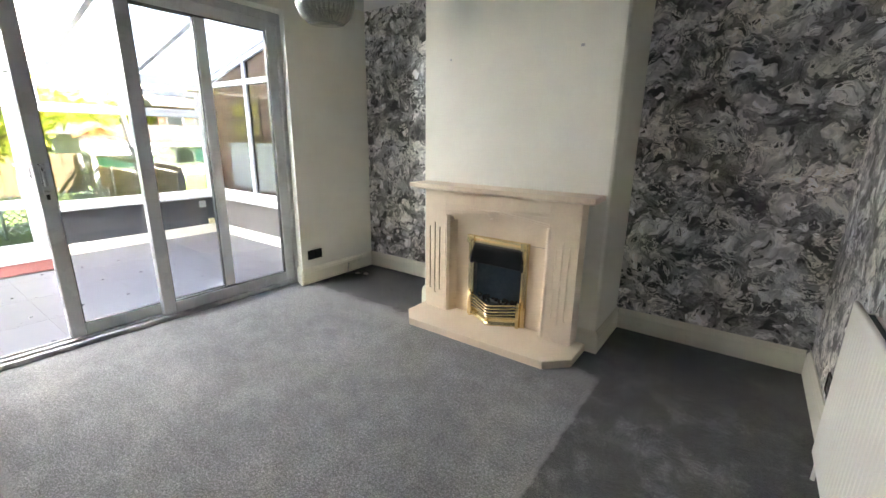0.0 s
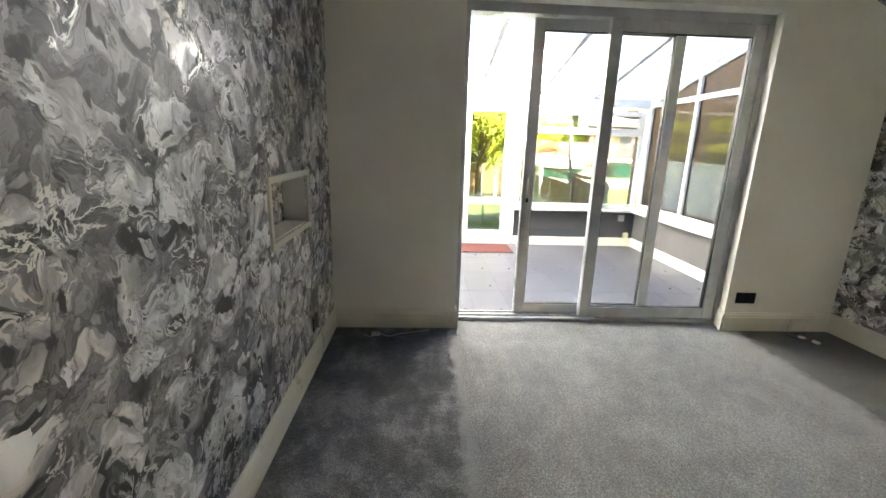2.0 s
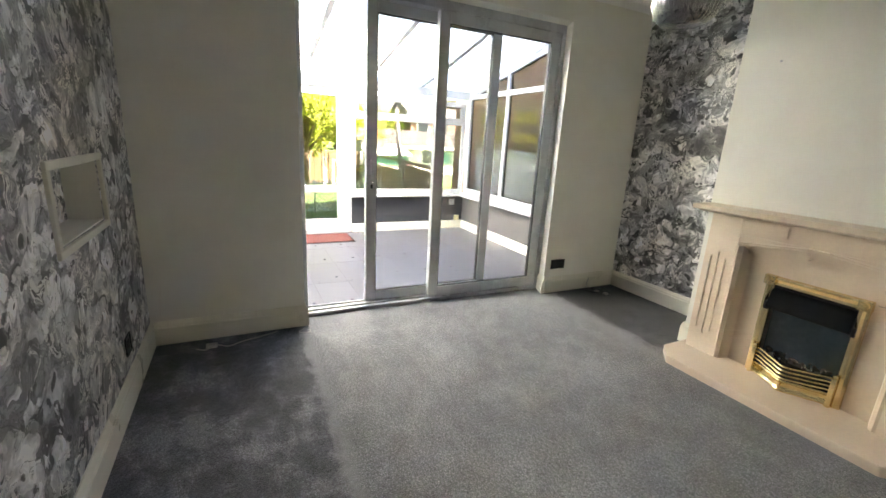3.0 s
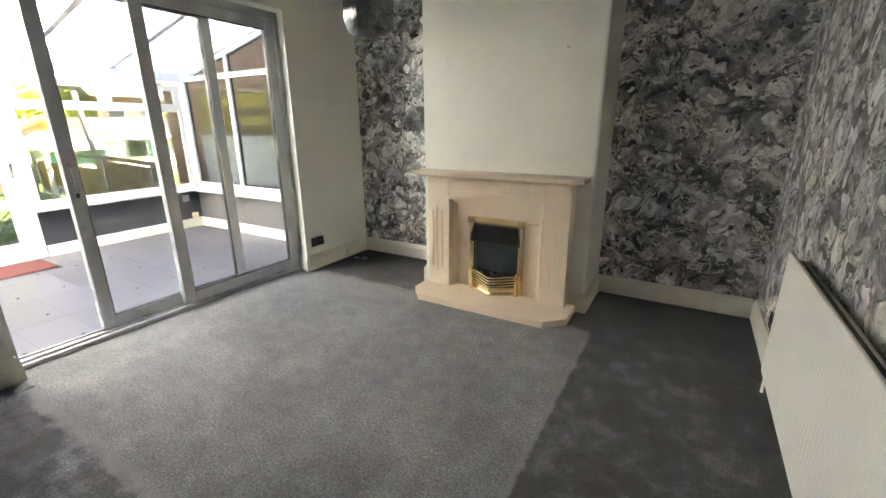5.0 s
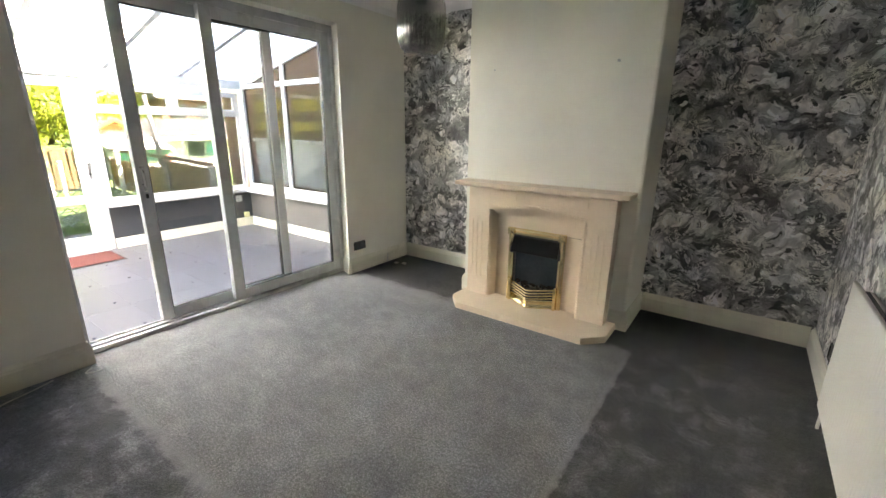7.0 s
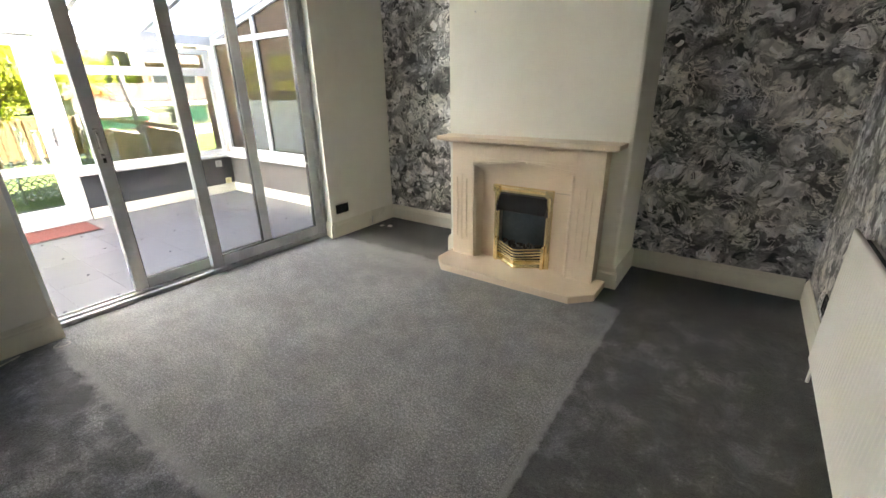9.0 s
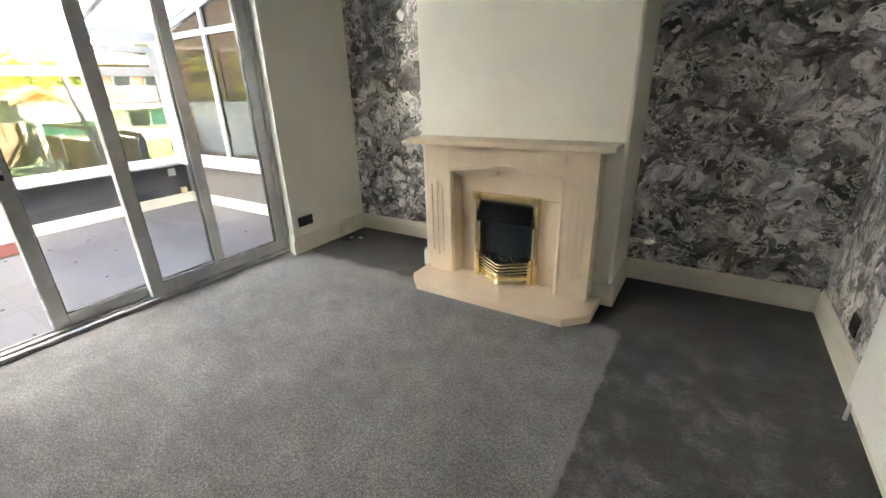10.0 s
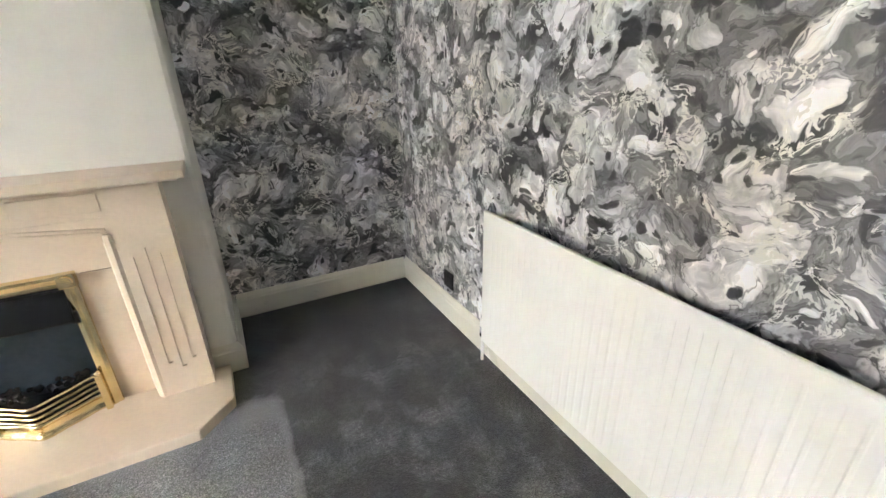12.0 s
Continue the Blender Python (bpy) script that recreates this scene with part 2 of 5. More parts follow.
def carpet():
    """Grey cut pile: a paler field in the middle, darker borders, darkest along the north wall."""
    m = Mat("grey_cut_pile_carpet", rough=0.62)
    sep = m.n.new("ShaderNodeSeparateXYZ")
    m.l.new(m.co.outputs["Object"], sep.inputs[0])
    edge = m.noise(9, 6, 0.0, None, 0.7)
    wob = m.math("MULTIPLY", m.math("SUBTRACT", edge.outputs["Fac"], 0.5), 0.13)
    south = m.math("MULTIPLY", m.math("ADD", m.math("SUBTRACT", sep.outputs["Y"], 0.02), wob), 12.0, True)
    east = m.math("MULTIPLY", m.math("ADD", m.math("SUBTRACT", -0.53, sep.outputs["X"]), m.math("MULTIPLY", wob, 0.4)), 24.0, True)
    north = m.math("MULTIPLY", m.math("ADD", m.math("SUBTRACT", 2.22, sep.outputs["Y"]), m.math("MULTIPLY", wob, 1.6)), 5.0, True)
    pale_field = m.math("MULTIPLY", m.math("MULTIPLY", south, east), north)
    # paler fringe where the field meets its borders
    seam = m.math("MULTIPLY", m.math("MULTIPLY", pale_field, m.math("SUBTRACT", 1.0, pale_field)), 1.7)
    cloud = m.noise(2.2, 4, 0.0, None, 0.5)
    blotch = m.noise(9.0, 6, 0.0, None, 0.7)
    both = m.math("ADD", m.math("MULTIPLY", cloud.outputs["Fac"], 0.5), m.math("MULTIPLY", blotch.outputs["Fac"], 0.5))
    tuft = m.noise(210, 2, 0.0, None, 0.6)
    tuft2 = m.noise(75, 3, 0.0, None, 0.65)
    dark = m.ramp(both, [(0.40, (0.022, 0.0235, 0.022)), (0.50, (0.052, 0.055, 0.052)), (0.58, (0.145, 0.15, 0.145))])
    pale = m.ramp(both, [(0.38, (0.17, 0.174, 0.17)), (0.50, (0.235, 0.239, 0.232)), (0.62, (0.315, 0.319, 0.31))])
    # the border south of the field is less dark than the others
    south_tone = m.ramp(both, [(0.42, (0.045, 0.048, 0.051)), (0.50, (0.105, 0.112, 0.118)), (0.58, (0.26, 0.268, 0.277))])
    dark = m.mix(south_tone.outputs["Color"], dark.outputs["Color"], south)
    base = m.mix(dark.outputs["Color"], pale.outputs["Color"], pale_field)
    t1 = m.mix(base.outputs["Color"], m.ramp(tuft.outputs["Fac"], [(0.34, 0.34), (0.52, 1.05), (0.64, 1.9), (0.72, 2.8)]).outputs["Color"], 1.0, "MULTIPLY")
    t2 = m.mix(t1.outputs["Color"], m.ramp(tuft2.outputs["Fac"], [(0.34, 0.60), (0.5, 1.0), (0.66, 1.4)]).outputs["Color"], 1.0, "MULTIPLY")
    # multiplies the colour down towards the north wall
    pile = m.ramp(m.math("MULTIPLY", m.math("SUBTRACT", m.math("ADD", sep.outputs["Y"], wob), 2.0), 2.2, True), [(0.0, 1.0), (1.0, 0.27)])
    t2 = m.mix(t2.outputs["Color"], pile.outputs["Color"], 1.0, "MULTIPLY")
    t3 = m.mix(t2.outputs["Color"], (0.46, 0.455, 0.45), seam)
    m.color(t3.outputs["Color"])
    m.b.inputs["Sheen Weight"].default_value = 0.22
    m.b.inputs["Sheen Roughness"].default_value = 0.5
    mixh = m.math("ADD", tuft.outputs["Fac"], m.math("MULTIPLY", tuft2.outputs["Fac"], 0.8))
    m.bump(mixh, 1.0, 0.012)
    return m.m


def limestone():
    m = Mat("polished_cream_limestone", rough=0.4)
    big, small = m.noise(3.5, 5, 0.5), m.noise(60, 4)
    a = m.ramp(big.outputs["Fac"], [(0.3, (0.72, 0.59, 0.44)), (0.7, (0.79, 0.66, 0.51))])
    b = m.mix(a.outputs["Color"], m.ramp(small.outputs["Fac"], [(0.35, 0.975), (0.6, 1.01)]).outputs["Color"], 1.0, "MULTIPLY")
    pit = m.ramp(m.noise(150, 2).outputs["Fac"], [(0.74, 1.0), (0.78, 0.9)])
    m.color(m.mix(b.outputs["Color"], pit.outputs["Color"], 1.0, "MULTIPLY").outputs["Color"])
    m.rough(m.ramp(big.outputs["Fac"], [(0.3, 0.34), (0.7, 0.46)]).outputs["Color"])
    m.bump(small.outputs["Fac"], 0.03, 0.001)
    return m.m


def brass():
    m = Mat("polished_brass", (0.72, 0.52, 0.2), 0.18, 1.0)
    n = m.noise(14, 4)
    m.color(m.ramp(n.outputs["Fac"], [(0.3, (0.74, 0.59, 0.32)), (0.7, (0.86, 0.72, 0.44))]).outputs["Color"])
    m.rough(m.ramp(n.outputs["Fac"], [(0.3, 0.12), (0.7, 0.26)]).outputs["Color"])
    return m.m


def tile_floor():
    m = Mat("grey_floor_tile", rough=0.22)
    info = m.n.new("ShaderNodeObjectInfo")
    n = m.noise(3, 5, 0.5)
    a = m.ramp(n.outputs["Fac"], [(0.3, (0.060, 0.062, 0.078)), (0.7, (0.070, 0.072, 0.090))])
    v = m.ramp(info.outputs["Random"], [(0.0, 0.9), (1.0, 1.1)])
    b = m.mix(a.outputs["Color"], v.outputs["Color"], 1.0, "MULTIPLY")
    m.color(b.outputs["Color"])
    m.rough(m.ramp(n.outputs["Fac"], [(0.3, 0.26), (0.7, 0.32)]).outputs["Color"])
    m.b.inputs["Specular IOR Level"].default_value = 0.35
    return m.m


def brick_wall():
    m = Mat("red_brown_brick", rough=0.9)
    t = m.n.new("ShaderNodeTexBrick")
    mp = m.n.new("ShaderNodeMapping")
    mp.inputs["Rotation"].default_value = (radians(90), 0, 0)
    m.l.new(m.co.outputs["Object"], mp.inputs["Vector"])
    m.l.new(mp.outputs["Vector"], t.inputs["Vector"])
    t.inputs["Color1"].default_value, t.inputs["Color2"].default_value = (0.26, 0.11, 0.07, 1), (0.34, 0.17, 0.11, 1)
    t.inputs["Mortar"].default_value = (0.4, 0.36, 0.32, 1)
    t.inputs["Scale"].default_value, t.inputs["Mortar Size"].default_value = 1.0, 0.008
    t.inputs["Brick Width"].default_value, t.inputs["Row Height"].default_value = 0.225, 0.075
    m.color(m.mix(t.outputs["Color"], m.ramp(m.noise(1.2, 5).outputs["Fac"], [(0.3, 0.8), (0.7, 1.1)]).outputs["Color"], 1.0, "MULTIPLY").outputs["Color"])
    m.bump(t.outputs["Fac"], -0.4, 0.01)
    return m.m


def planks():
    m = Mat("weathered_fence_timber", rough=0.85)
    info = m.n.new("ShaderNodeObjectInfo")
    mp = m.n.new("ShaderNodeMapping")
    mp.inputs["Scale"].default_value = (18, 18, 1.5)
    m.l.new(m.co.outputs["Object"], mp.inputs["Vector"])
    grain = m.noise(1.5, 6, 0.6, mp.outputs["Vector"])
    a = m.ramp(grain.outputs["Fac"], [(0.3, (0.10, 0.08, 0.055)), (0.7, (0.26, 0.20, 0.13))])
    v = m.ramp(info.outputs["Random"], [(0.0, (0.75, 0.85, 0.8)), (1.0, (1.35, 1.1, 0.9))])
    m.color(m.mix(a.outputs["Color"], v.outputs["Color"], 1.0, "MULTIPLY").outputs["Color"])
    m.bump(grain.outputs["Fac"], 0.4, 0.004)
    return m.m


def leaves(name, c1, c2):
    m = Mat(name, rough=0.55)
    g = m.n.new("ShaderNodeNewGeometry")
    m.color(m.ramp(g.outputs["Random Per Island"], [(0.0, c1), (1.0, c2)]).outputs["Color"])
    tr = m.n.new("ShaderNodeBsdfTranslucent")
    m.l.new(m.ramp(g.outputs["Random Per Island"], [(0.0, c1), (1.0, c2)]).outputs["Color"], tr.inputs["Color"])
    mx = m.n.new("ShaderNodeMixShader")
    mx.inputs[0].default_value = 0.4
    m.l.new(m.b.outputs[0], mx.inputs[1])
    m.l.new(tr.outputs[0], mx.inputs[2])
    m.l.new(mx.outputs[0], m.n["Material Output"].inputs["Surface"])
    return m.m


def grass():
    m = Mat("lawn_and_soil", rough=0.95)
    n, s = m.noise(0.35, 5), m.noise(14, 5)
    a = m.ramp(n.outputs["Fac"], [(0.35, (0.05, 0.10, 0.02)), (0.6, (0.09, 0.15, 0.035)), (0.75, (0.18, 0.15, 0.07))])
    m.color(m.mix(a.outputs["Color"], m.ramp(s.outputs["Fac"], [(0.3, 0.6), (0.7, 1.3)]).outputs["Color"], 1.0, "MULTIPLY").outputs["Color"])
    m.bump(s.outputs["Fac"], 0.9, 0.05)
    return m.m


def roof_sheet():
    m = Mat("grey_corrugated_roofing", rough=0.8)
    n = m.noise(2, 5)
    m.color(m.ramp(n.outputs["Fac"], [(0.3, (0.09, 0.085, 0.085)), (0.7, (0.19, 0.175, 0.17))]).outputs["Color"])
    m.bump(n.outputs["Fac"], 0.4, 0.01)
    return m.m


def glass(name, tint, gloss=1.0):
    """A thin clear pane: tinted straight transmission and a Fresnel reflection."""
    m = Mat(name)
    tr, gl, fr, mx = (m.n.new(k) for k in ("ShaderNodeBsdfTransparent", "ShaderNodeBsdfGlossy", "ShaderNodeLayerWeight", "ShaderNodeMixShader"))
    tr.inputs["Color"].default_value = (*tint, 1)
    gl.inputs["Roughness"].default_value = 0.01
    fr.inputs["Blend"].default_value = 0.5
    grazing = m.math("ADD", 0.035, m.math("MULTIPLY", m.math("POWER", fr.outputs["Facing"], 5.0), 0.5))
    m.l.new(m.math("MULTIPLY", grazing, gloss), mx.inputs[0])
    m.l.new(tr.outputs[0], mx.inputs[1])
    m.l.new(gl.outputs[0], mx.inputs[2])
    m.l.new(mx.outputs[0], m.n["Material Output"].inputs["Surface"])
    return m.m


paper, carpet_m, stone, brass_m = wallpaper(), carpet(), limestone(), brass()
tile_m, brick_m, plank_m, grass_m, sheet_m = tile_floor(), brick_wall(), planks(), grass(), roof_sheet()
pane_m = glass("clear_pane", (0.985, 0.99, 0.988), 0.8)


def polycarbonate():
    """Tinted blue roof sheet with a film of dirt that catches the sun."""
    m = Mat("blue_tinted_roof_sheet")
    tl, tr, gl = (m.n.new(k) for k in ("ShaderNodeBsdfTranslucent", "ShaderNodeBsdfTransparent", "ShaderNodeBsdfGlossy"))
    tl.inputs["Color"].default_value, tr.inputs["Color"].default_value = (0.40, 0.42, 0.425, 1), (0.02, 0.052, 0.085, 1)
    gl.inputs["Roughness"].default_value = 0.15
    mx, m2 = m.n.new("ShaderNodeMixShader"), m.n.new("ShaderNodeMixShader")
    dirt = m.ramp(m.noise(1.4, 5, 0.5).outputs["Fac"], [(0.3, 0.28), (0.7, 0.40)])
    m.l.new(dirt.outputs["Color"], mx.inputs[0])
    m.l.new(tl.outputs[0], mx.inputs[1])
    m.l.new(tr.outputs[0], mx.inputs[2])
    m2.inputs[0].default_value = 0.04
    m.l.new(mx.outputs[0], m2.inputs[1])
    m.l.new(gl.outputs[0], m2.inputs[2])
    m.l.new(m2.outputs[0], m.n["Material Output"].inputs["Surface"])
    return m.m


tinted_pane_m = glass("grey_tinted_pane", (0.28, 0.282, 0.276), 0.35)
roof_pane_m = polycarbonate()
smoke_m = glass("smoked_lamp_glass", (0.54, 0.54, 0.53), 5.5)
leaf_yellow = leaves("yellow_green_leaves", (0.22, 0.30, 0.04), (0.60, 0.62, 0.10))
leaf_green = leaves("dark_green_leaves", (0.03, 0.07, 0.015), (0.12, 0.17, 0.03))


# ---- mesh helpers ----
def box(bm, x0, x1, y0, y1, z0, z1, bevel=0.0):
    """Adds a box between these planes, its edges rounded by bevel."""
    m = Matrix.Translation(((x0 + x1) / 2, (y0 + y1) / 2, (z0 + z1) / 2)) @ Matrix.Diagonal((abs(x1 - x0), abs(y1 - y0), abs(z1 - z0), 1))
    made = bmesh.ops.create_cube(bm, size=1.0, matrix=m)
    if bevel:
        edges = list({e for v in made["verts"] for e in v.link_edges})
        bmesh.ops.bevel(bm, geom=edges, offset=bevel, segments=2, affect="EDGES", profile=0.5)
    return bm


def B(*a, **k):
    return box(bmesh.new(), *a, **k)


def prism(bm, outline, axis, a, b, bevel=0.0):
    """Extrudes a closed 2D outline along axis ('x', 'y' or 'z') from a to b."""
    def at(p, d):
        return {"x": (d, p[0], p[1]), "y": (p[0], d, p[1]), "z": (p[0], p[1], d)}[axis]
    lo, hi = [bm.verts.new(at(p, a)) for p in outline], [bm.verts.new(at(p, b)) for p in outline]
    n = len(outline)
    faces = [bm.faces.new(lo), bm.faces.new(hi[::-1])]
    faces += [bm.faces.new((lo[(i + 1) % n], lo[i], hi[i], hi[(i + 1) % n])) for i in range(n)]
    bmesh.ops.recalc_face_normals(bm, faces=faces)
    if bevel:
        bmesh.ops.bevel(bm, geom=list({e for f in faces for e in f.edges}), offset=bevel, segments=2, affect="EDGES")
    return bm


def tube(bm, points, r, sides=8, ends=True):
    """A round bar along points; r is one radius or a list of them."""
    pts = [Vector(p) for p in points]
    rings = []
    for i, p in enumerate(pts):
        d = (pts[min(i + 1, len(pts) - 1)] - pts[max(i - 1, 0)]).normalized()
        side = d.cross(Vector((0, 0, 1)) if abs(d.z) < 0.9 else Vector((1, 0, 0))).normalized()
        up = side.cross(d)
        rr = r[i] if isinstance(r, (list, tuple)) else r
        rings.append([bm.verts.new(p + rr * (math.cos(2 * math.pi * k / sides) * side + math.sin(2 * math.pi * k / sides) * up)) for k in range(sides)])
    for a, b in zip(rings, rings[1:]):
        for k in range(sides):
            bm.faces.new((a[k], a[(k + 1) % sides], b[(k + 1) % sides], b[k])).smooth = True
    if ends:
        bm.faces.new(rings[0][::-1])
        bm.faces.new(rings[-1])
    return bm


def lathe(bm, profile, cx, cy, sides=32, wave=0.0, ribs=0):
    """Turns a profile of (radius, z) round the upright axis at cx, cy; ribs flute it."""
    rings = []
    for r, z in profile:
        ring = []
        for k in range(sides):
            a = 2 * math.pi * k / sides
            rr = r * (1 + wave * math.cos(ribs * a)) if ribs else r
            ring.append(bm.verts.new((cx + rr * math.cos(a), cy + rr * math.sin(a), z)))
        rings.append(ring)
    for a, b in zip(rings, rings[1:]):
        for k in range(sides):
            bm.faces.new((a[k], a[(k + 1) % sides], b[(k + 1) % sides], b[k])).smooth = True
    return bm


def part(name, bm, material, parent=None, label="", kind=""):
    me = bpy.data.meshes.new(name)
    bm.normal_update()
    bm.to_mesh(me)
    bm.free()
    me.materials.append(material)
    ob = new(name, me)
    if parent is not None:
        ob.parent = parent
        ob.matrix_parent_inverse = parent.matrix_world.inverted()
    return tagged(ob, label, "", "", kind)


def thing(name, at, label, category, group=""):
    ob = new(name)
    ob.matrix_world = Matrix.Translation(at)
    ob.empty_display_size = 0.1
    return tagged(ob, label, category, group)


def structure(name, bm, material, label):
    return tagged(part(name, bm, material), label, kind="structure")


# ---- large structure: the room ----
structure("floor", B(XO + 0.14, XE + 0.2, YS - 0.2, YN + 0.2, -0.05, 0.0), carpet_m, "mottled grey cut pile carpet with a paler middle")
bm = bmesh.new()
box(bm, XO, XW, YS - 0.25, OY0, -0.3, ZC + 0.1)
prism(bm, [(XW, OY1), (-3.222, OYF), (XO, OYF), (XO, YN + 0.25), (XW, YN + 0.25)], "z", -0.3, ZC + 0.1)
prism(bm, [(XW, OY0), (XW, OY1), (-3.222, OYF), (XO, OYF), (XO, OY0)], "z", OZ, ZC + 0.1)
structure("wall_west", bm, wall_paint, "cream painted wall round the patio door")
bm = bmesh.new()
NX0, NX1, NZ0, NZ1, ND = -2.525, -1.995, 0.868, 1.118, 0.12
box(bm, XW, NX0, YS - 0.25, YS, -0.3, ZC)
box(bm, NX1, XE + 0.25, YS - 0.25, YS, -0.3, ZC)
box(bm, NX0, NX1, YS - 0.25, YS, -0.3, NZ0)
box(bm, NX0, NX1, YS - 0.25, YS, NZ1, ZC)
box(bm, NX0, NX1, YS - 0.25, YS - ND, NZ0, NZ1)
structure("wall_south", bm, paper, "marbled grey wallpaper with pearly flecks")
structure("wall_north", B(XW, XE, YN, YN + 0.25, -0.3, ZC), paper, "marbled grey wallpaper in the chimney recesses")
structure("wall_east", B(XE, XE + 0.25, YS, YN + 0.25, -0.3, ZC), paper, "marbled grey wallpaper behind the radiator")
structure("ceiling", B(XW - 0.02, XE + 0.25, YS - 0.25, YN + 0.25, ZC, ZC + 0.1), ceiling_paint, "plain white ceiling")
bm = prism(bmesh.new(), [(BX0, BY), (BX0 + 0.004, BY - 0.006), (BX1 - 0.02, BY - 0.006), (BX1 - 0.006, BY), (BX1, BY + 0.02), (BX1, YN), (BX0, YN)], "z", 0, ZC)
structure("chimney_breast", bm, wall_paint, "cream painted chimney breast")

SK = [(0.0, 0.0), (0.020, 0.0), (0.020, 0.105), (0.016, 0.112), (0.016, 0.122), (0.009, 0.134), (0.006, 0.143), (0.0, 0.143)]


def skirting(name, a, b, out, label="cream gloss painted skirting board"):
    """A moulded board on the floor from a to b (x, y); out is the way it faces."""
    a, b, o = Vector((*a, 0)), Vector((*b, 0)), Vector((*out, 0))
    bm = bmesh.new()
    lo = [bm.verts.new(a + o * d + Vector((0, 0, z))) for d, z in SK]
    hi = [bm.verts.new(b + o * d + Vector((0, 0, z))) for d, z in SK]
    n = len(SK)
    fs = [bm.faces.new(lo), bm.faces.new(hi[::-1])] + [bm.faces.new((lo[i], lo[(i + 1) % n], hi[(i + 1) % n], hi[i])) for i in range(n)]
    bmesh.ops.recalc_face_normals(bm, faces=fs)
    structure(name, bm, trim_paint, label)


skirting("baseboard", (XW, YS + 0.02), (XW, OY0), (1, 0))
skirting("baseboard", (XW, OY1), (XW, YN - 0.02), (1, 0))
skirting("baseboard", (XW, YS), (XE, YS), (0, 1))
skirting("baseboard", (XW, YN), (BX0 - 0.02, YN), (0, -1))
skirting("baseboard", (BX1 + 0.02, YN), (XE - 0.02, YN), (0, -1))
skirting("baseboard", (XE, YS + 0.02), (XE, YN), (-1, 0))
skirting("baseboard", (BX1, BY - 0.02), (BX1, YN), (1, 0))
skirting("baseboard", (BX0, BY - 0.02), (BX0, YN), (-1, 0))
skirting("baseboard", (BX0, BY), (-1.9, BY), (0, -1))
skirting("baseboard", (-0.77, BY), (BX1, BY), (0, -1))
# short returns of the skirting into the door reveal
skirting("baseboard", (XW + 0.02, OY1 - 0.008), (-3.222, OYF), (0, -1))
skirting("baseboard", (XW + 0.02, OY0), (-3.21, OY0), (0, 1))


def cove(name, a, b, out):
    a, b, o = Vector((*a, 0)), Vector((*b, 0)), Vector((*out, 0))
    prof = [(0, ZC - 0.13), (0.004, ZC - 0.13), (0.006, ZC - 0.095)] + [(0.09 - 0.084 * math.cos(t), ZC - 0.09 + 0.084 * math.sin(t)) for t in (0.2, 0.5, 0.8, 1.1, 1.4)] + [(0.10, ZC), (0, ZC)]
    bm = bmesh.new()
    lo = [bm.verts.new(a + o * d + Vector((0, 0, z))) for d, z in prof]
    hi = [bm.verts.new(b + o * d + Vector((0, 0, z))) for d, z in prof]
    n = len(prof)
    fs = [bm.faces.new(lo), bm.faces.new(hi[::-1])] + [bm.faces.new((lo[i], lo[(i + 1) % n], hi[(i + 1) % n], hi[i])) for i in range(n)]
    bmesh.ops.recalc_face_normals(bm, faces=fs)
    structure(name, bm, ceiling_paint, "white coved plaster cornice")


cove("trim", (XW, YN), (BX0, YN), (0, -1))
cove("trim", (BX1, YN), (XE, YN), (0, -1))
cove("trim", (BX0, BY), (BX1, BY), (0, -1))
cove("trim", (XW, YS), (XW, YN), (1, 0))
cove("trim", (XW, YS), (XE, YS), (0, 1))
cove("trim", (XE, YS), (XE, YN), (-1, 0))

# the niche's white edging
niche = thing("wall_niche", (-2.25, YS, NZ0), "shallow boxed recess edged with white trim in the papered wall", "wall niche")
f = 0.027
part("frame_top", B(NX0 - f, NX1 + f, YS - 0.004, YS + 0.012, NZ1, NZ1 + f, bevel=0.003), trim_paint, niche)
part("frame_bottom", B(NX0 - f, NX1 + f, YS - 0.004, YS + 0.012, NZ0 - f, NZ0, bevel=0.003), trim_paint, niche)
part("frame_side", B(NX0 - f, NX0, YS - 0.004, YS + 0.012, NZ0, NZ1, bevel=0.003), trim_paint, niche)
part("frame_side", B(NX1, NX1 + f, YS - 0.004, YS + 0.012, NZ0, NZ1, bevel=0.003), trim_paint, niche)
part("lining", B(NX0, NX0 + 0.006, YS - ND, YS - 0.005, NZ0, NZ1), wall_paint, niche)
part("lining", B(NX1 - 0.006, NX1, YS - ND, YS - 0.005, NZ0, NZ1), wall_paint, niche)
part("shelf", B(NX0 + 0.006, NX1 - 0.006, YS - ND, YS - 0.005, NZ0, NZ0 + 0.006), wall_paint, niche)
part("soffit", B(NX0 + 0.006, NX1 - 0.006, YS - ND, YS - 0.005, NZ1 - 0.006, NZ1), wall_paint, niche)

# ---- the sliding patio door ----
FX0, FX1 = -3.36, -3.22
door = tagged(new("door_1"), "white sliding patio door standing partly open", "patio door", kind="structure")
FT = 0.036
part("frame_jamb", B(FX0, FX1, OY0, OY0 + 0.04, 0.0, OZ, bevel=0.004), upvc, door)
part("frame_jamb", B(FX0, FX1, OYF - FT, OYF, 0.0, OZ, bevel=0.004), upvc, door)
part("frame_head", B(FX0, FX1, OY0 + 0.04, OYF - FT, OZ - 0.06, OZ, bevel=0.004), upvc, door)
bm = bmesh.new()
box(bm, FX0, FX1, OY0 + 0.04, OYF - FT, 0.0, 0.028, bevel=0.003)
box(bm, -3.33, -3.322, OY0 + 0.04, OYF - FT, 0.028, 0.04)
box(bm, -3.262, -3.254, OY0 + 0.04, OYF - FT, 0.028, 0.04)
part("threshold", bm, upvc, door)


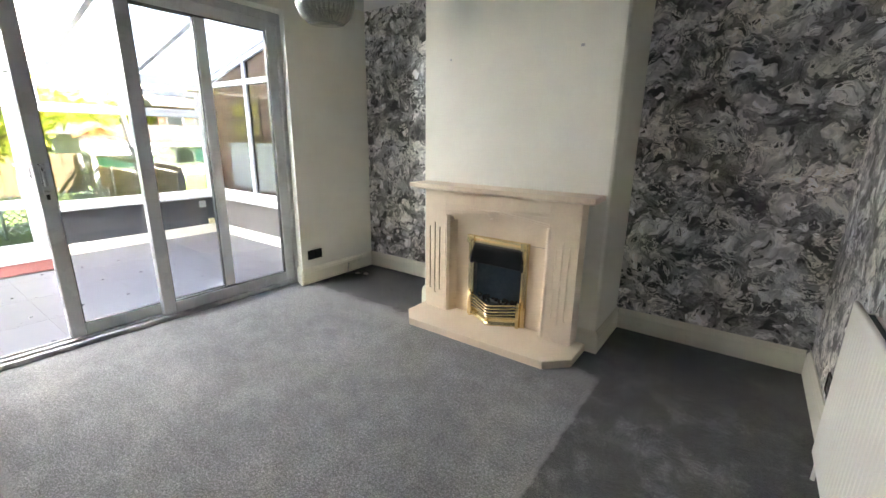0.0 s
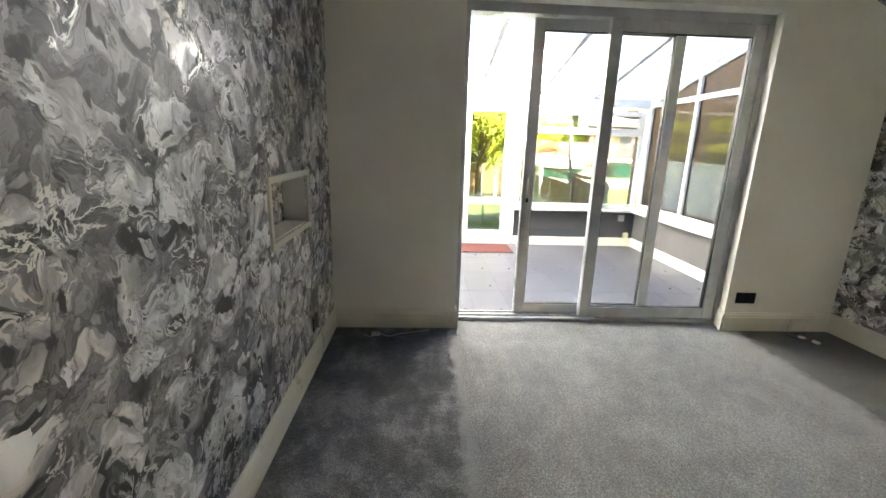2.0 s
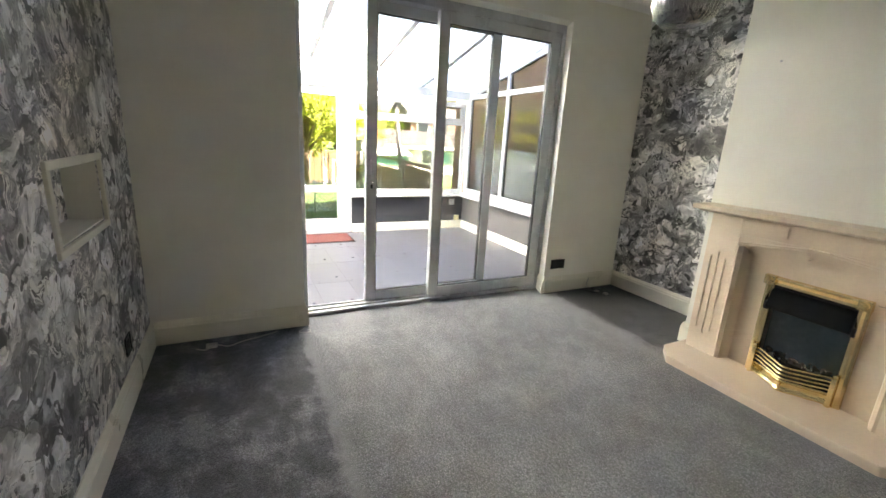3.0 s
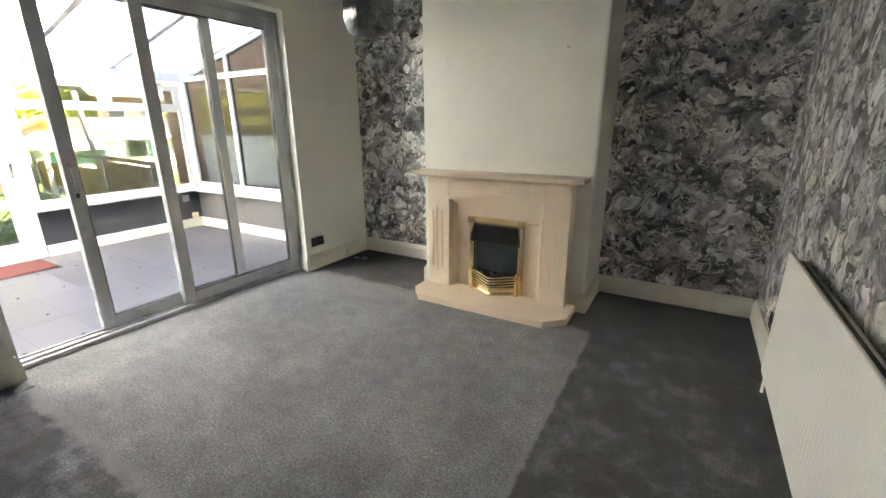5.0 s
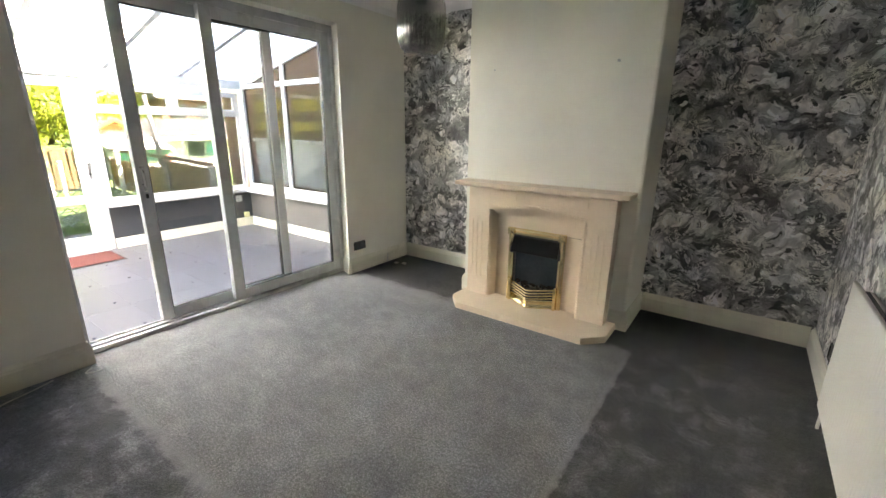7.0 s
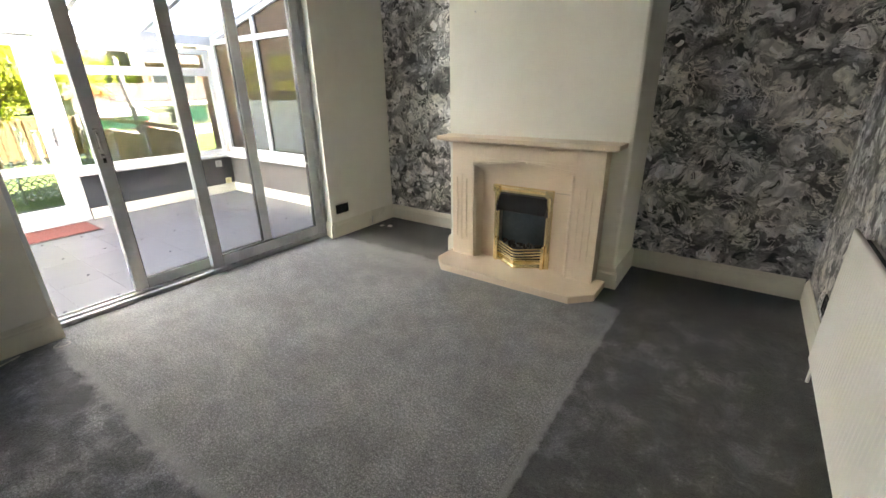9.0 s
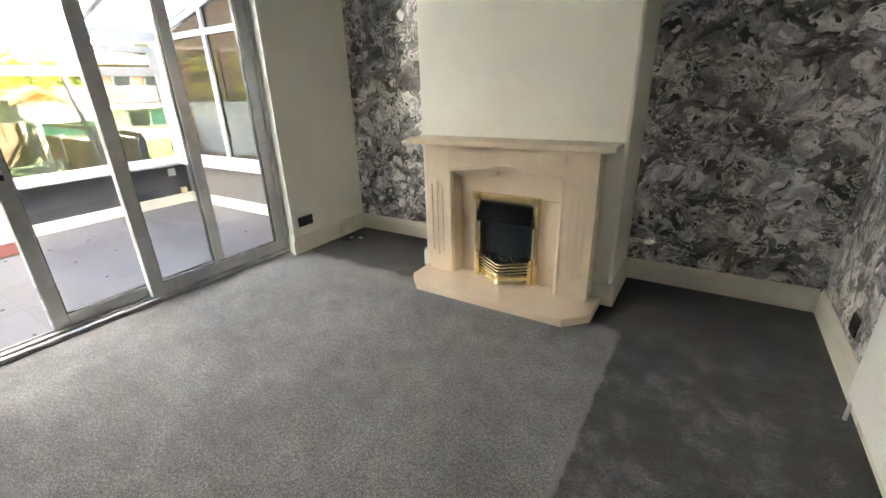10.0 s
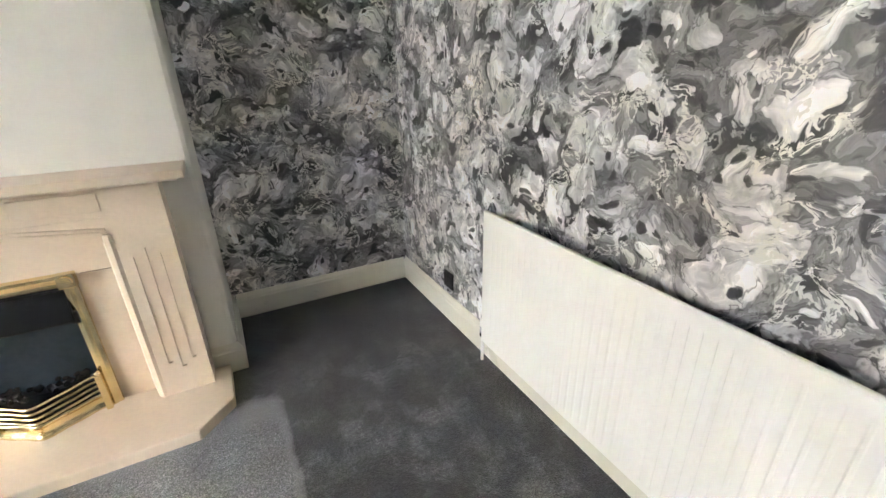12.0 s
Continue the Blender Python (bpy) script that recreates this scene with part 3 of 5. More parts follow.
def leaf(name, x0, x1, y0, y1, z0, z1, stile, rail, label):
    """A glazed sash with its stiles, rails, beads and pane."""
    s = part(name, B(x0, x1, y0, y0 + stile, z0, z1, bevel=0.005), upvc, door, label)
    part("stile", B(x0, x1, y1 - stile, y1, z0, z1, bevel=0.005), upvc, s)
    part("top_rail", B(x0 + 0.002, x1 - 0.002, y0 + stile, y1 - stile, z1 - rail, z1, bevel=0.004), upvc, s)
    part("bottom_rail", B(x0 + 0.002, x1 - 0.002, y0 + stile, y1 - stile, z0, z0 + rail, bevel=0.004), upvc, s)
    m = (x0 + x1) / 2
    bm = bmesh.new()
    for a, b, c, d in ((y0 + stile, y0 + stile + 0.006, z0 + rail, z1 - rail), (y1 - stile - 0.006, y1 - stile, z0 + rail, z1 - rail), (y0 + stile + 0.006, y1 - stile - 0.006, z0 + rail, z0 + rail + 0.006), (y0 + stile + 0.006, y1 - stile - 0.006, z1 - rail - 0.006, z1 - rail)):
        box(bm, m - 0.016, m + 0.016, a, b, c, d)
    part("gasket", bm, rubber, s)
    p = part("pane", B(m - 0.003, m + 0.003, y0 + stile + 0.006, y1 - stile - 0.006, z0 + rail + 0.006, z1 - rail - 0.006), pane_m, s)
    p.visible_shadow = False
    return s


slider = leaf("sliding_leaf", -3.352, -3.300, 0.56, 1.615, 0.035, OZ - 0.055, 0.075, 0.075, "sliding sash pushed partly open")
fixed = leaf("fixed_leaf", -3.285, -3.232, 1.055, OYF - FT - 0.002, 0.035, OZ - 0.055, 0.08, 0.08, "")
bm = bmesh.new()
box(bm, -3.300, -3.294, 0.582, 0.610, 0.93, 1.11, bevel=0.002)
box(bm, -3.294, -3.272, 0.590, 0.602, 0.98, 1.09, bevel=0.004)
part("pull_handle", bm, steel, slider, "grey metal pull handle")
part("lock_cylinder", B(-3.292, -3.284, 0.588, 0.604, 0.905, 0.935, bevel=0.002), gap_black, slider)


# ---- fireplace ----
FC = -1.335
fire = thing("fireplace", (FC, BY, 0), "cream limestone fireplace with fluted pilasters and a shaped arch", "fireplace")
part("hearth", prism(bmesh.new(), [(-1.94, BY - 0.01), (-1.94, 2.185), (-1.83, 2.064), (-0.838, 2.064), (-0.71, 2.19), (-0.71, BY - 0.024), (-0.78, BY - 0.024), (-0.78, BY - 0.01)], "z", 0.0, 0.05, bevel=0.003), stone, fire)
PY, KY = 2.335, 2.415      # faces of the pilasters and of the back panel
ZH = 0.05


def pilaster(cx):
    """A leg with three sunk flutes and a splayed inner edge."""
    w, side = 0.175, 1 if cx < FC else -1
    bm = bmesh.new()
    flutes = [cx + d for d in (-0.042, 0.0, 0.042)]
    fw, zt, zb, y1 = 0.0075, 0.70, 0.17, BY - 0.008
    xs = [cx - w / 2] + [v for c in flutes for v in (c - fw, c + fw)] + [cx + w / 2]
    zs = [ZH, zb, zb + 0.03, zt - 0.03, zt, 0.93]

    def sunk(i, j):
        """Whether cell i across and j up lies in a flute."""
        return i % 2 == 1 and (j == 2 or (i == 3 and j in (1, 3)))

    vs = {}

    def vert(x, y, z):
        key = (round(x, 5), round(y, 5), round(z, 5))
        if key not in vs:
            vs[key] = bm.verts.new((x, y, z))
        return vs[key]

    for i in range(7):
        for j in range(5):
            y = PY + 0.009 if sunk(i, j) else PY
            bm.faces.new([vert(*v) for v in ((xs[i], y, zs[j]), (xs[i + 1], y, zs[j]), (xs[i + 1], y, zs[j + 1]), (xs[i], y, zs[j + 1]))])
            if i < 6 and sunk(i, j) != sunk(i + 1, j):
                bm.faces.new([vert(*v) for v in ((xs[i + 1], PY, zs[j]), (xs[i + 1], PY, zs[j + 1]), (xs[i + 1], PY + 0.009, zs[j + 1]), (xs[i + 1], PY + 0.009, zs[j]))])
            if j < 4 and sunk(i, j) != sunk(i, j + 1):
                bm.faces.new([vert(*v) for v in ((xs[i], PY, zs[j + 1]), (xs[i + 1], PY, zs[j + 1]), (xs[i + 1], PY + 0.009, zs[j + 1]), (xs[i], PY + 0.009, zs[j + 1]))])
    for x in (xs[0], xs[-1]):
        for j in range(5):
            bm.faces.new([vert(*v) for v in ((x, PY, zs[j]), (x, PY, zs[j + 1]), (x, y1, zs[j + 1]), (x, y1, zs[j]))])
    bmesh.ops.recalc_face_normals(bm, faces=bm.faces)
    part("pilaster", bm, stone, fire)
    ix = cx + side * w / 2
    part("splay", prism(bmesh.new(), [(ix, PY + 0.003), (ix + side * 0.012, PY - 0.004), (ix + side * 0.03, PY + 0.012), (ix + side * 0.05, KY), (ix + side * 0.05, y1), (ix, y1)], "z", ZH, 0.765), stone, fire)


pilaster(FC - 0.4725)
pilaster(FC + 0.4725)
X1, X2 = FC - 0.385, FC + 0.385
part("back_panel", prism(bmesh.new(), [(X1 + 0.05, ZH), (FC - 0.195, ZH), (FC - 0.195, 0.585), (FC + 0.195, 0.585), (FC + 0.195, ZH), (X2 - 0.05, ZH), (X2 - 0.05, 0.84), (X1 + 0.05, 0.84)], "y", KY, BY - 0.008), stone, fire)
part("panel_joint", B(FC + 0.24, X2 - 0.052, KY - 0.0012, KY + 0.001, 0.618, 0.620), bark, fire)


def arch(y0, y1, drop, mat=stone):
    """The header, its lower edge rising in shallow slopes to a lifted centre."""
    lo = [(X1, 0.765 - drop), (X1 + 0.02, 0.772 - drop), (FC - 0.06, 0.803 - drop), (FC - 0.045, 0.816 - drop), (FC + 0.0, 0.822 - drop), (FC + 0.045, 0.816 - drop), (FC + 0.06, 0.803 - drop), (X2 - 0.02, 0.772 - drop), (X2, 0.765 - drop)]
    return prism(bmesh.new(), lo + [(X2, 0.83), (X1, 0.83)], "y", y0, y1)


part("arch", arch(PY + 0.002, KY, 0.0), stone, fire)
part("arch_moulding", arch(PY + 0.022, KY, 0.022), stone, fire)
part("arch_moulding", arch(PY + 0.044, KY + 0.001, 0.044), stone, fire)
part("frieze", B(X1, X2, PY + 0.003, BY - 0.008, 0.831, 0.93), stone, fire)
for s in (-1, 1):
    a, b = sorted((FC + s * 0.15, FC + s * 0.38))
    part("frieze_panel", B(a, b, PY - 0.005, PY + 0.003, 0.852, 0.918, bevel=0.003), stone, fire)
part("arch_lip", prism(bmesh.new(), [(FC - 0.05, 0.817), (FC - 0.045, 0.831), (FC + 0.045, 0.831), (FC + 0.05, 0.817)], "y", PY - 0.022, PY + 0.002), stone, fire)
for d, h in ((0.0, 0.010), (0.014, 0.019)):
    for side in (-1, 1):
        x_out, x_in = FC + side * 0.372, FC + side * 0.052
        part("arch_edge", prism(bmesh.new(), [(x_out, 0.770 + d), (x_in, 0.807 + d), (x_in, 0.815 + d), (x_out, 0.778 + d)], "y", PY - (h if side < 0 else h * 0.35), PY + 0.002), stone, fire)
bm = prism(bmesh.new(), [(BY - 0.007, 0.93), (2.325, 0.93), (2.315, 0.934), (2.297, 0.938), (2.276, 0.942), (2.268, 0.947), (BY - 0.007, 0.947)], "x", -1.955, -0.715)
part("bed_mould", bm, stone, fire)
part("mantel_shelf", B(-1.985, -0.685, 2.255, BY - 0.007, 0.947, 0.977, bevel=0.005), stone, fire)

efire = thing("electric_fire", (FC, KY, ZH), "brass framed electric fire with black hood and coals in the fireplace", "electric fire")
EY = KY - 0.004
W2 = 0.226
for s in (-1, 1):
    a, b = sorted((FC + s * W2, FC + s * (W2 - 0.045)))
    bm = prism(bmesh.new(), [(a, EY), (a + 0.006, EY - 0.022), (a + 0.02, EY - 0.026), (b - 0.014, EY - 0.016), (b, EY - 0.014), (b, EY)], "z", ZH + 0.001, 0.59)
    part("frame_side", bm, brass_m, efire)
bm = prism(bmesh.new(), [(EY, 0.585), (EY - 0.014, 0.585), (EY - 0.016, 0.60), (EY - 0.026, 0.62), (EY - 0.022, 0.63), (EY, 0.634)], "x", FC - W2, FC + W2)
part("frame_top", bm, brass_m, efire)
for s in (-1, 1):
    c = FC + s * (W2 - 0.022)
    bm = B(c - 0.027, c + 0.027, EY - 0.034, EY - 0.002, 0.583, 0.637, bevel=0.003)
    for r, y in ((0.021, EY - 0.038), (0.013, EY - 0.042), (0.006, EY - 0.046)):
        bmesh.ops.create_cone(bm, cap_ends=True, segments=20, radius1=r, radius2=r * 0.85, depth=0.006, matrix=Matrix.Translation((c, y, 0.61)) @ Matrix.Rotation(radians(90), 4, "X"))
    part("corner_rosette", bm, brass_m, efire)
bm = bmesh.new()
CX0, CX1 = FC - 0.19, FC + 0.19
box(bm, CX0, CX0 + 0.012, EY - 0.002, YN - 0.3, ZH, 0.585)
box(bm, CX1 - 0.012, CX1, EY - 0.002, YN - 0.3, ZH, 0.585)
box(bm, CX0 + 0.012, CX1 - 0.012, EY - 0.002, YN - 0.3, 0.573, 0.585)
part("fire_box", bm, gap_black, efire)
part("screen", B(CX0 + 0.012, CX1 - 0.012, EY + 0.030, EY + 0.034, ZH, 0.573), smoke_plate, efire, "dark smoked glass flame screen")
hood = bmesh.new()
prof = [(EY + 0.028, 0.572), (EY - 0.01, 0.572), (EY - 0.022, 0.55), (EY - 0.045, 0.47), (EY - 0.048, 0.455), (EY - 0.044, 0.452), (EY + 0.028, 0.452)]
prism(hood, prof, "x", CX0 + 0.002, CX1 - 0.002, bevel=0.003)
part("hood", hood, hood_black, efire, "satin black metal hood")
for s in (-1, 1):
    part("hood_shoulder", B(FC + s * 0.19 - 0.012, FC + s * 0.19 + 0.012, EY - 0.034, EY - 0.016, 0.44, 0.49, bevel=0.006), gap_black, efire)


def bow(t, z, r0=0.0):
    """A point on the bowed front, t from -1 to 1."""
    d = 0.085 * (0.5 + 0.5 * math.cos(math.pi * t)) + 0.028 + 0.006 * math.cos(3 * math.pi * t) * (1 - t * t)
    return (FC + 0.18 * t, EY - d - r0, z)


STEPS = [-1 + k / 12 for k in range(25)]
for z in (0.205, 0.182, 0.160, 0.138):
    sag = 0.01
    part("grate_bar", tube(bmesh.new(), [bow(t, z - sag * math.cos(math.pi * t / 2)) for t in STEPS], 0.0058, 8), brass_m, efire)
bm = bmesh.new()
rows = [(0.004, 0.052), (0.010, 0.060), (0.0, 0.066), (-0.006, 0.085), (0.0, 0.106), (0.008, 0.112), (0.0, 0.118)]
grid = [[bm.verts.new(bow(t, z, r)) for t in STEPS] for r, z in rows]
for g0, g1 in zip(grid, grid[1:]):
    for k in range(len(STEPS) - 1):
        bm.faces.new((g0[k], g0[k + 1], g1[k + 1], g1[k])).smooth = True
part("ash_cover", bm, brass_m, efire)
part("cover_knob", lathe(bmesh.new(), [(0.0001, 0.093), (0.008, 0.091), (0.010, 0.086), (0.006, 0.08), (0.0001, 0.079)], FC, EY - 0.128, 12), brass_m, efire)
for s in (-1, 1):
    bm = B(FC + s * 0.186 - 0.011, FC + s * 0.186 + 0.011, EY - 0.050, EY - 0.026, ZH + 0.001, 0.215, bevel=0.003)
    lathe(bm, [(0.009, 0.214), (0.012, 0.220), (0.009, 0.228), (0.0001, 0.231)], FC + s * 0.186, EY - 0.038, 12)
    part("grate_post", bm, brass_m, efire)
part("grate_shadow_plate", B(CX0 + 0.012, CX1 - 0.012, EY - 0.022, EY - 0.016, ZH + 0.002, 0.185), gap_black, efire)
rng = random.Random(4)
bm = bmesh.new()
box(bm, CX0 + 0.014, CX1 - 0.014, EY - 0.015, EY + 0.028, 0.13, 0.185)
part("coal_tray", bm, gap_black, efire)
for k in range(46):
    bm = bmesh.new()
    t = rng.uniform(-0.9, 0.9)
    depth = 0.075 * (0.5 + 0.5 * math.cos(math.pi * t)) + 0.012
    c = Vector((FC + 0.17 * t, EY + 0.02 - rng.uniform(0, 1) * depth, 0.19 + rng.uniform(0.0, 0.02)))
    r = rng.uniform(0.010, 0.017)
    bmesh.ops.create_icosphere(bm, subdivisions=2, radius=r, matrix=Matrix.Translation(c))
    for v in bm.verts:
        d = v.co - c
        v.co = c + d * (0.8 + 0.45 * noise.noise(v.co * 70))
    part("coal", bm, coal, efire)

# nails left in the chimney breast
for x, r in ((-1.781, 0.006), (-0.899, 0.010)):
    nail = thing("picture_hook", (x, BY - 0.006, 1.783), "small metal picture hook in the bare chimney breast", "picture hook", "hooks on the chimney breast")
    part("hook", tube(bmesh.new(), [(x, BY - 0.004, 1.783), (x, BY - 0.012, 1.784), (x + 0.001, BY - 0.015, 1.788)], r * 0.4, 6), steel, nail)
    part("plate", B(x - r, x + r, BY - 0.010, BY - 0.006, 1.783 - r * 0.7, 1.783 + r * 0.7, bevel=0.001), steel, nail)

# ---- radiator ----
RY0, RY1, RZ0, RZ1, RX = 0.30, 1.915, 0.14, 0.752, 0.315
rad = thing("radiator", (0.35, 1.1, 0.0), "white double panel radiator fixed along the papered wall", "radiator")


def fluted(x0, x1, face):
    """A pressed panel whose face has upright flutes."""
    bm = bmesh.new()
    y, cols = RY0 + 0.03, []
    while y < RY1 - 0.031:
        for d, o in ((0.0, 0.0), (0.018, 0.0), (0.0215, 0.0016), (0.0275, 0.0016), (0.031, 0.0)):
            cols.append((y + d, o))
        y += 0.0333
    cols = [(RY0, 0.0)] + cols + [(RY1, 0.0)]
    zs = (RZ0, RZ0 + 0.02, RZ0 + 0.03, RZ1 - 0.045, RZ1 - 0.035, RZ1)
    grid = [[bm.verts.new((x0 + (o if 1 < j < 4 else 0), yy, z)) for yy, o in cols] for j, z in enumerate(zs)]
    for g0, g1 in zip(grid, grid[1:]):
        for k in range(len(cols) - 1):
            bm.faces.new((g0[k], g1[k], g1[k + 1], g0[k + 1]))
    box(bm, x0 + 0.006, x1, RY0, RY1, RZ0, RZ1)
    return bm


part("front_panel", fluted(RX, RX + 0.018, -1), radiator_white, rad)
part("rear_panel", B(RX + 0.062, RX + 0.076, RY0, RY1, RZ0, RZ1 - 0.035, bevel=0.004), radiator_white, rad)
bm = bmesh.new()
tube(bm, [(RX + 0.006, RY0, RZ1), (RX + 0.006, RY1, RZ1)], 0.007, 8)
part("top_seam", bm, radiator_white, rad)
# solid black filling: the shade between the panels is put into its colour
part("convector", B(RX + 0.03, RX + 0.052, RY0 + 0.03, RY1 - 0.03, RZ0 + 0.02, RZ1 - 0.025), gap_black, rad)
for yy in (RY0, RY1 - 0.004):
    part("end_panel", B(RX + 0.018, RX + 0.062, yy, yy + 0.004, RZ0, RZ1 - 0.03), radiator_white, rad)
for yy in (RY0 + 0.25, RY1 - 0.25):
    part("bracket", B(RX + 0.074, XE, yy, yy + 0.03, RZ1 - 0.14, RZ1 - 0.04), radiator_white, rad)
part("bleed_plug", tube(bmesh.new(), [(RX + 0.03, RY1 - 0.001, RZ1 - 0.04), (RX + 0.03, RY1 + 0.012, RZ1 - 0.04)], 0.008, 10), radiator_white, rad)
bm = bmesh.new()
tube(bm, [(RX + 0.03, RY1 - 0.002, 0.165), (RX + 0.03, RY1 + 0.035, 0.165)], 0.010, 10)
tube(bm, [(RX + 0.03, RY1 + 0.035, 0.185), (RX + 0.03, RY1 + 0.035, 0.13)], 0.013, 12)
v = part("valve", bm, steel, rad)
part("valve_cap", lathe(bmesh.new(), [(0.0001, 0.225), (0.013, 0.222), (0.014, 0.188), (0.0001, 0.186)], RX + 0.03, RY1 + 0.035, 14), radiator_white, v)
part("pipe", tube(bmesh.new(), [(RX + 0.03, RY1 + 0.035, 0.13), (RX + 0.03, RY1 + 0.035, 0.0)], 0.0075, 10), radiator_white, rad)

# ---- pendant lamp ----
LX, LY = -1.39, 1.10
lamp = thing("pendant_lamp", (LX, LY, ZC), "ribbed smoked glass pendant with a brass cap, hanging unlit", "pendant lamp")
prof = [(0.0001, 1.672), (0.030, 1.673), (0.066, 1.680), (0.090, 1.702), (0.102, 1.735), (0.105, 1.78), (0.105, 1.865), (0.098, 1.895), (0.080, 1.92), (0.055, 1.938), (0.045, 1.945)]
sh = part("shade", lathe(bmesh.new(), prof, LX, LY, 216, 0.016, 36), smoke_m, lamp, "ribbed smoked glass shade")
sh.visible_shadow = False
part("cap", lathe(bmesh.new(), [(0.055, 1.944), (0.056, 1.965), (0.046, 1.975), (0.028, 1.985), (0.012, 1.992), (0.0001, 1.993)], LX, LY, 32), brass_m, lamp, "brass cap")
part("lamp_holder", lathe(bmesh.new(), [(0.0001, 1.875), (0.022, 1.875), (0.025, 1.90), (0.025, 1.96)], LX, LY, 20), gap_black, lamp)
part("bulb", lathe(bmesh.new(), [(0.0001, 1.760), (0.018, 1.765), (0.03, 1.785), (0.031, 1.81), (0.022, 1.845), (0.014, 1.875)], LX, LY, 20), pane_m, lamp)
part("cord", tube(bmesh.new(), [(LX, LY, 1.985), (LX, LY, ZC - 0.02)], 0.0035, 8), gap_black, lamp)
part("ceiling_rose", lathe(bmesh.new(), [(0.0001, ZC - 0.03), (0.03, ZC - 0.028), (0.05, ZC - 0.01), (0.052, ZC)], LX, LY, 24), brass_m, lamp)

# ---- sockets ----
def back_box(at, axis, w, h, label):
    """An open black back box let into a wall, its cover removed."""
    s = thing("wall_socket", at, label, "socket")
    x, y, z = at
    def slab(u0, u1, d0, d1, z0, z1, bevel=0.0):
        if axis == "+x":
            return B(x + d0, x + d1, y + u0, y + u1, z + z0, z + z1, bevel=bevel)
        if axis == "-x":
            return B(x - d1, x - d0, y + u0, y + u1, z + z0, z + z1, bevel=bevel)
        return B(x + u0, x + u1, y + d0, y + d1, z + z0, z + z1, bevel=bevel)
    part("back_plate", slab(-w / 2, w / 2, 0.0005, 0.003, -h / 2, h / 2), gap_black, s)
    e = 0.005
    for u0, u1, z0, z1 in ((-w / 2, w / 2, h / 2 - e, h / 2), (-w / 2, w / 2, -h / 2, -h / 2 + e), (-w / 2, -w / 2 + e, -h / 2 + e, h / 2 - e), (w / 2 - e, w / 2, -h / 2 + e, h / 2 - e)):
        part("rim", slab(u0, u1, 0.003, 0.008, z0, z1), gap_black, s)
    return s, slab


s, slab = back_box((XW, 2.247, 0.258), "+x", 0.146, 0.082, "black double socket plate beside the patio door")
part("insert", slab(-0.055, -0.012, 0.003, 0.006, -0.026, 0.026, 0.001), rubber, s)
part("insert", slab(0.012, 0.055, 0.003, 0.006, -0.026, 0.026, 0.001), rubber, s)
s, slab = back_box((XE, 2.355, 0.232), "-x", 0.09, 0.09, "black single socket plate beside the radiator")
part("insert", slab(-0.02, 0.02, 0.003, 0.006, -0.02, 0.02, 0.001), rubber, s)
s, slab = back_box((-2.575, YS, 0.262), "+y", 0.09, 0.09, "black single socket plate on the papered wall")
part("insert", slab(-0.02, 0.02, 0.003, 0.006, -0.02, 0.02, 0.001), rubber, s)


def cable(points, r, label, mat=cable_white, name="loose_cable"):
    c = thing(name, (points[0][0], points[0][1], 0), label, "cable")
    pts = []
    P = [Vector(p) for p in points]
    for i in range(len(P) - 1):
        a, b, c1, d = P[max(i - 1, 0)], P[i], P[i + 1], P[min(i + 2, len(P) - 1)]
        for k in range(6):
            t = k / 6
            pts.append(0.5 * ((2 * b) + (c1 - a) * t + (2 * a - 5 * b + 4 * c1 - d) * t * t + (3 * b - a - 3 * c1 + d) * t ** 3))
    pts.append(P[-1])
    part("cord", tube(bmesh.new(), pts, r, 6), mat, c)
    return c


c = cable([(-3.04, -0.10, 0.006), (-3.0, -0.20, 0.006), (-2.97, -0.30, 0.006), (-2.93, -0.38, 0.006), (-2.97, -0.45, 0.006), (-2.92, -0.5, 0.007), (-2.95, -0.55, 0.006)], 0.0035, "thin white cable lying on the carpet")
part("plug", B(-2.975, -2.935, -0.50, -0.44, 0.002, 0.022, bevel=0.004), cable_white, c)
c = cable([(-3.06, 2.66, 0.006), (-3.03, 2.62, 0.012), (-2.98, 2.66, 0.006), (-2.93, 2.62, 0.006), (-2.96, 2.56, 0.008), (-3.02, 2.54, 0.006)], 0.004, "short black cable in the corner", gap_black)
part("connector", B(-2.97, -2.93, 2.60, 2.63, 0.004, 0.02, bevel=0.003), cable_white, c)
part("connector", B(-2.90, -2.86, 2.64, 2.67, 0.002, 0.018, bevel=0.003), cable_white, c)
cable([(-3.07, 2.60, 0.0), (-3.065, 2.60, 0.05), (-3.06, 2.605, 0.10)], 0.004, "short grey cable standing out of the floor", steel)
cable([(-3.03, 0.07, 0.005), (-2.99, 0.03, 0.006), (-2.95, 0.06, 0.012), (-2.97, 0.10, 0.006), (-3.01, 0.09, 0.006)], 0.0035, "tangle of frayed carpet yarn by the door")

# ---- conservatory ----
structure("floor", B(CF - 0.1, XO, CS - 0.1, CN + 0.1, -0.2, CZ - 0.0015), grout, "grey grout bed of the conservatory floor")
tiles = tagged(new("floor_tiles"), "large grey stone effect floor tiles", kind="structure")
FW = 0.16          # thickness of the dwarf walls


def dwarf(name, bm, mat, label):
    structure(name, bm, mat, label)


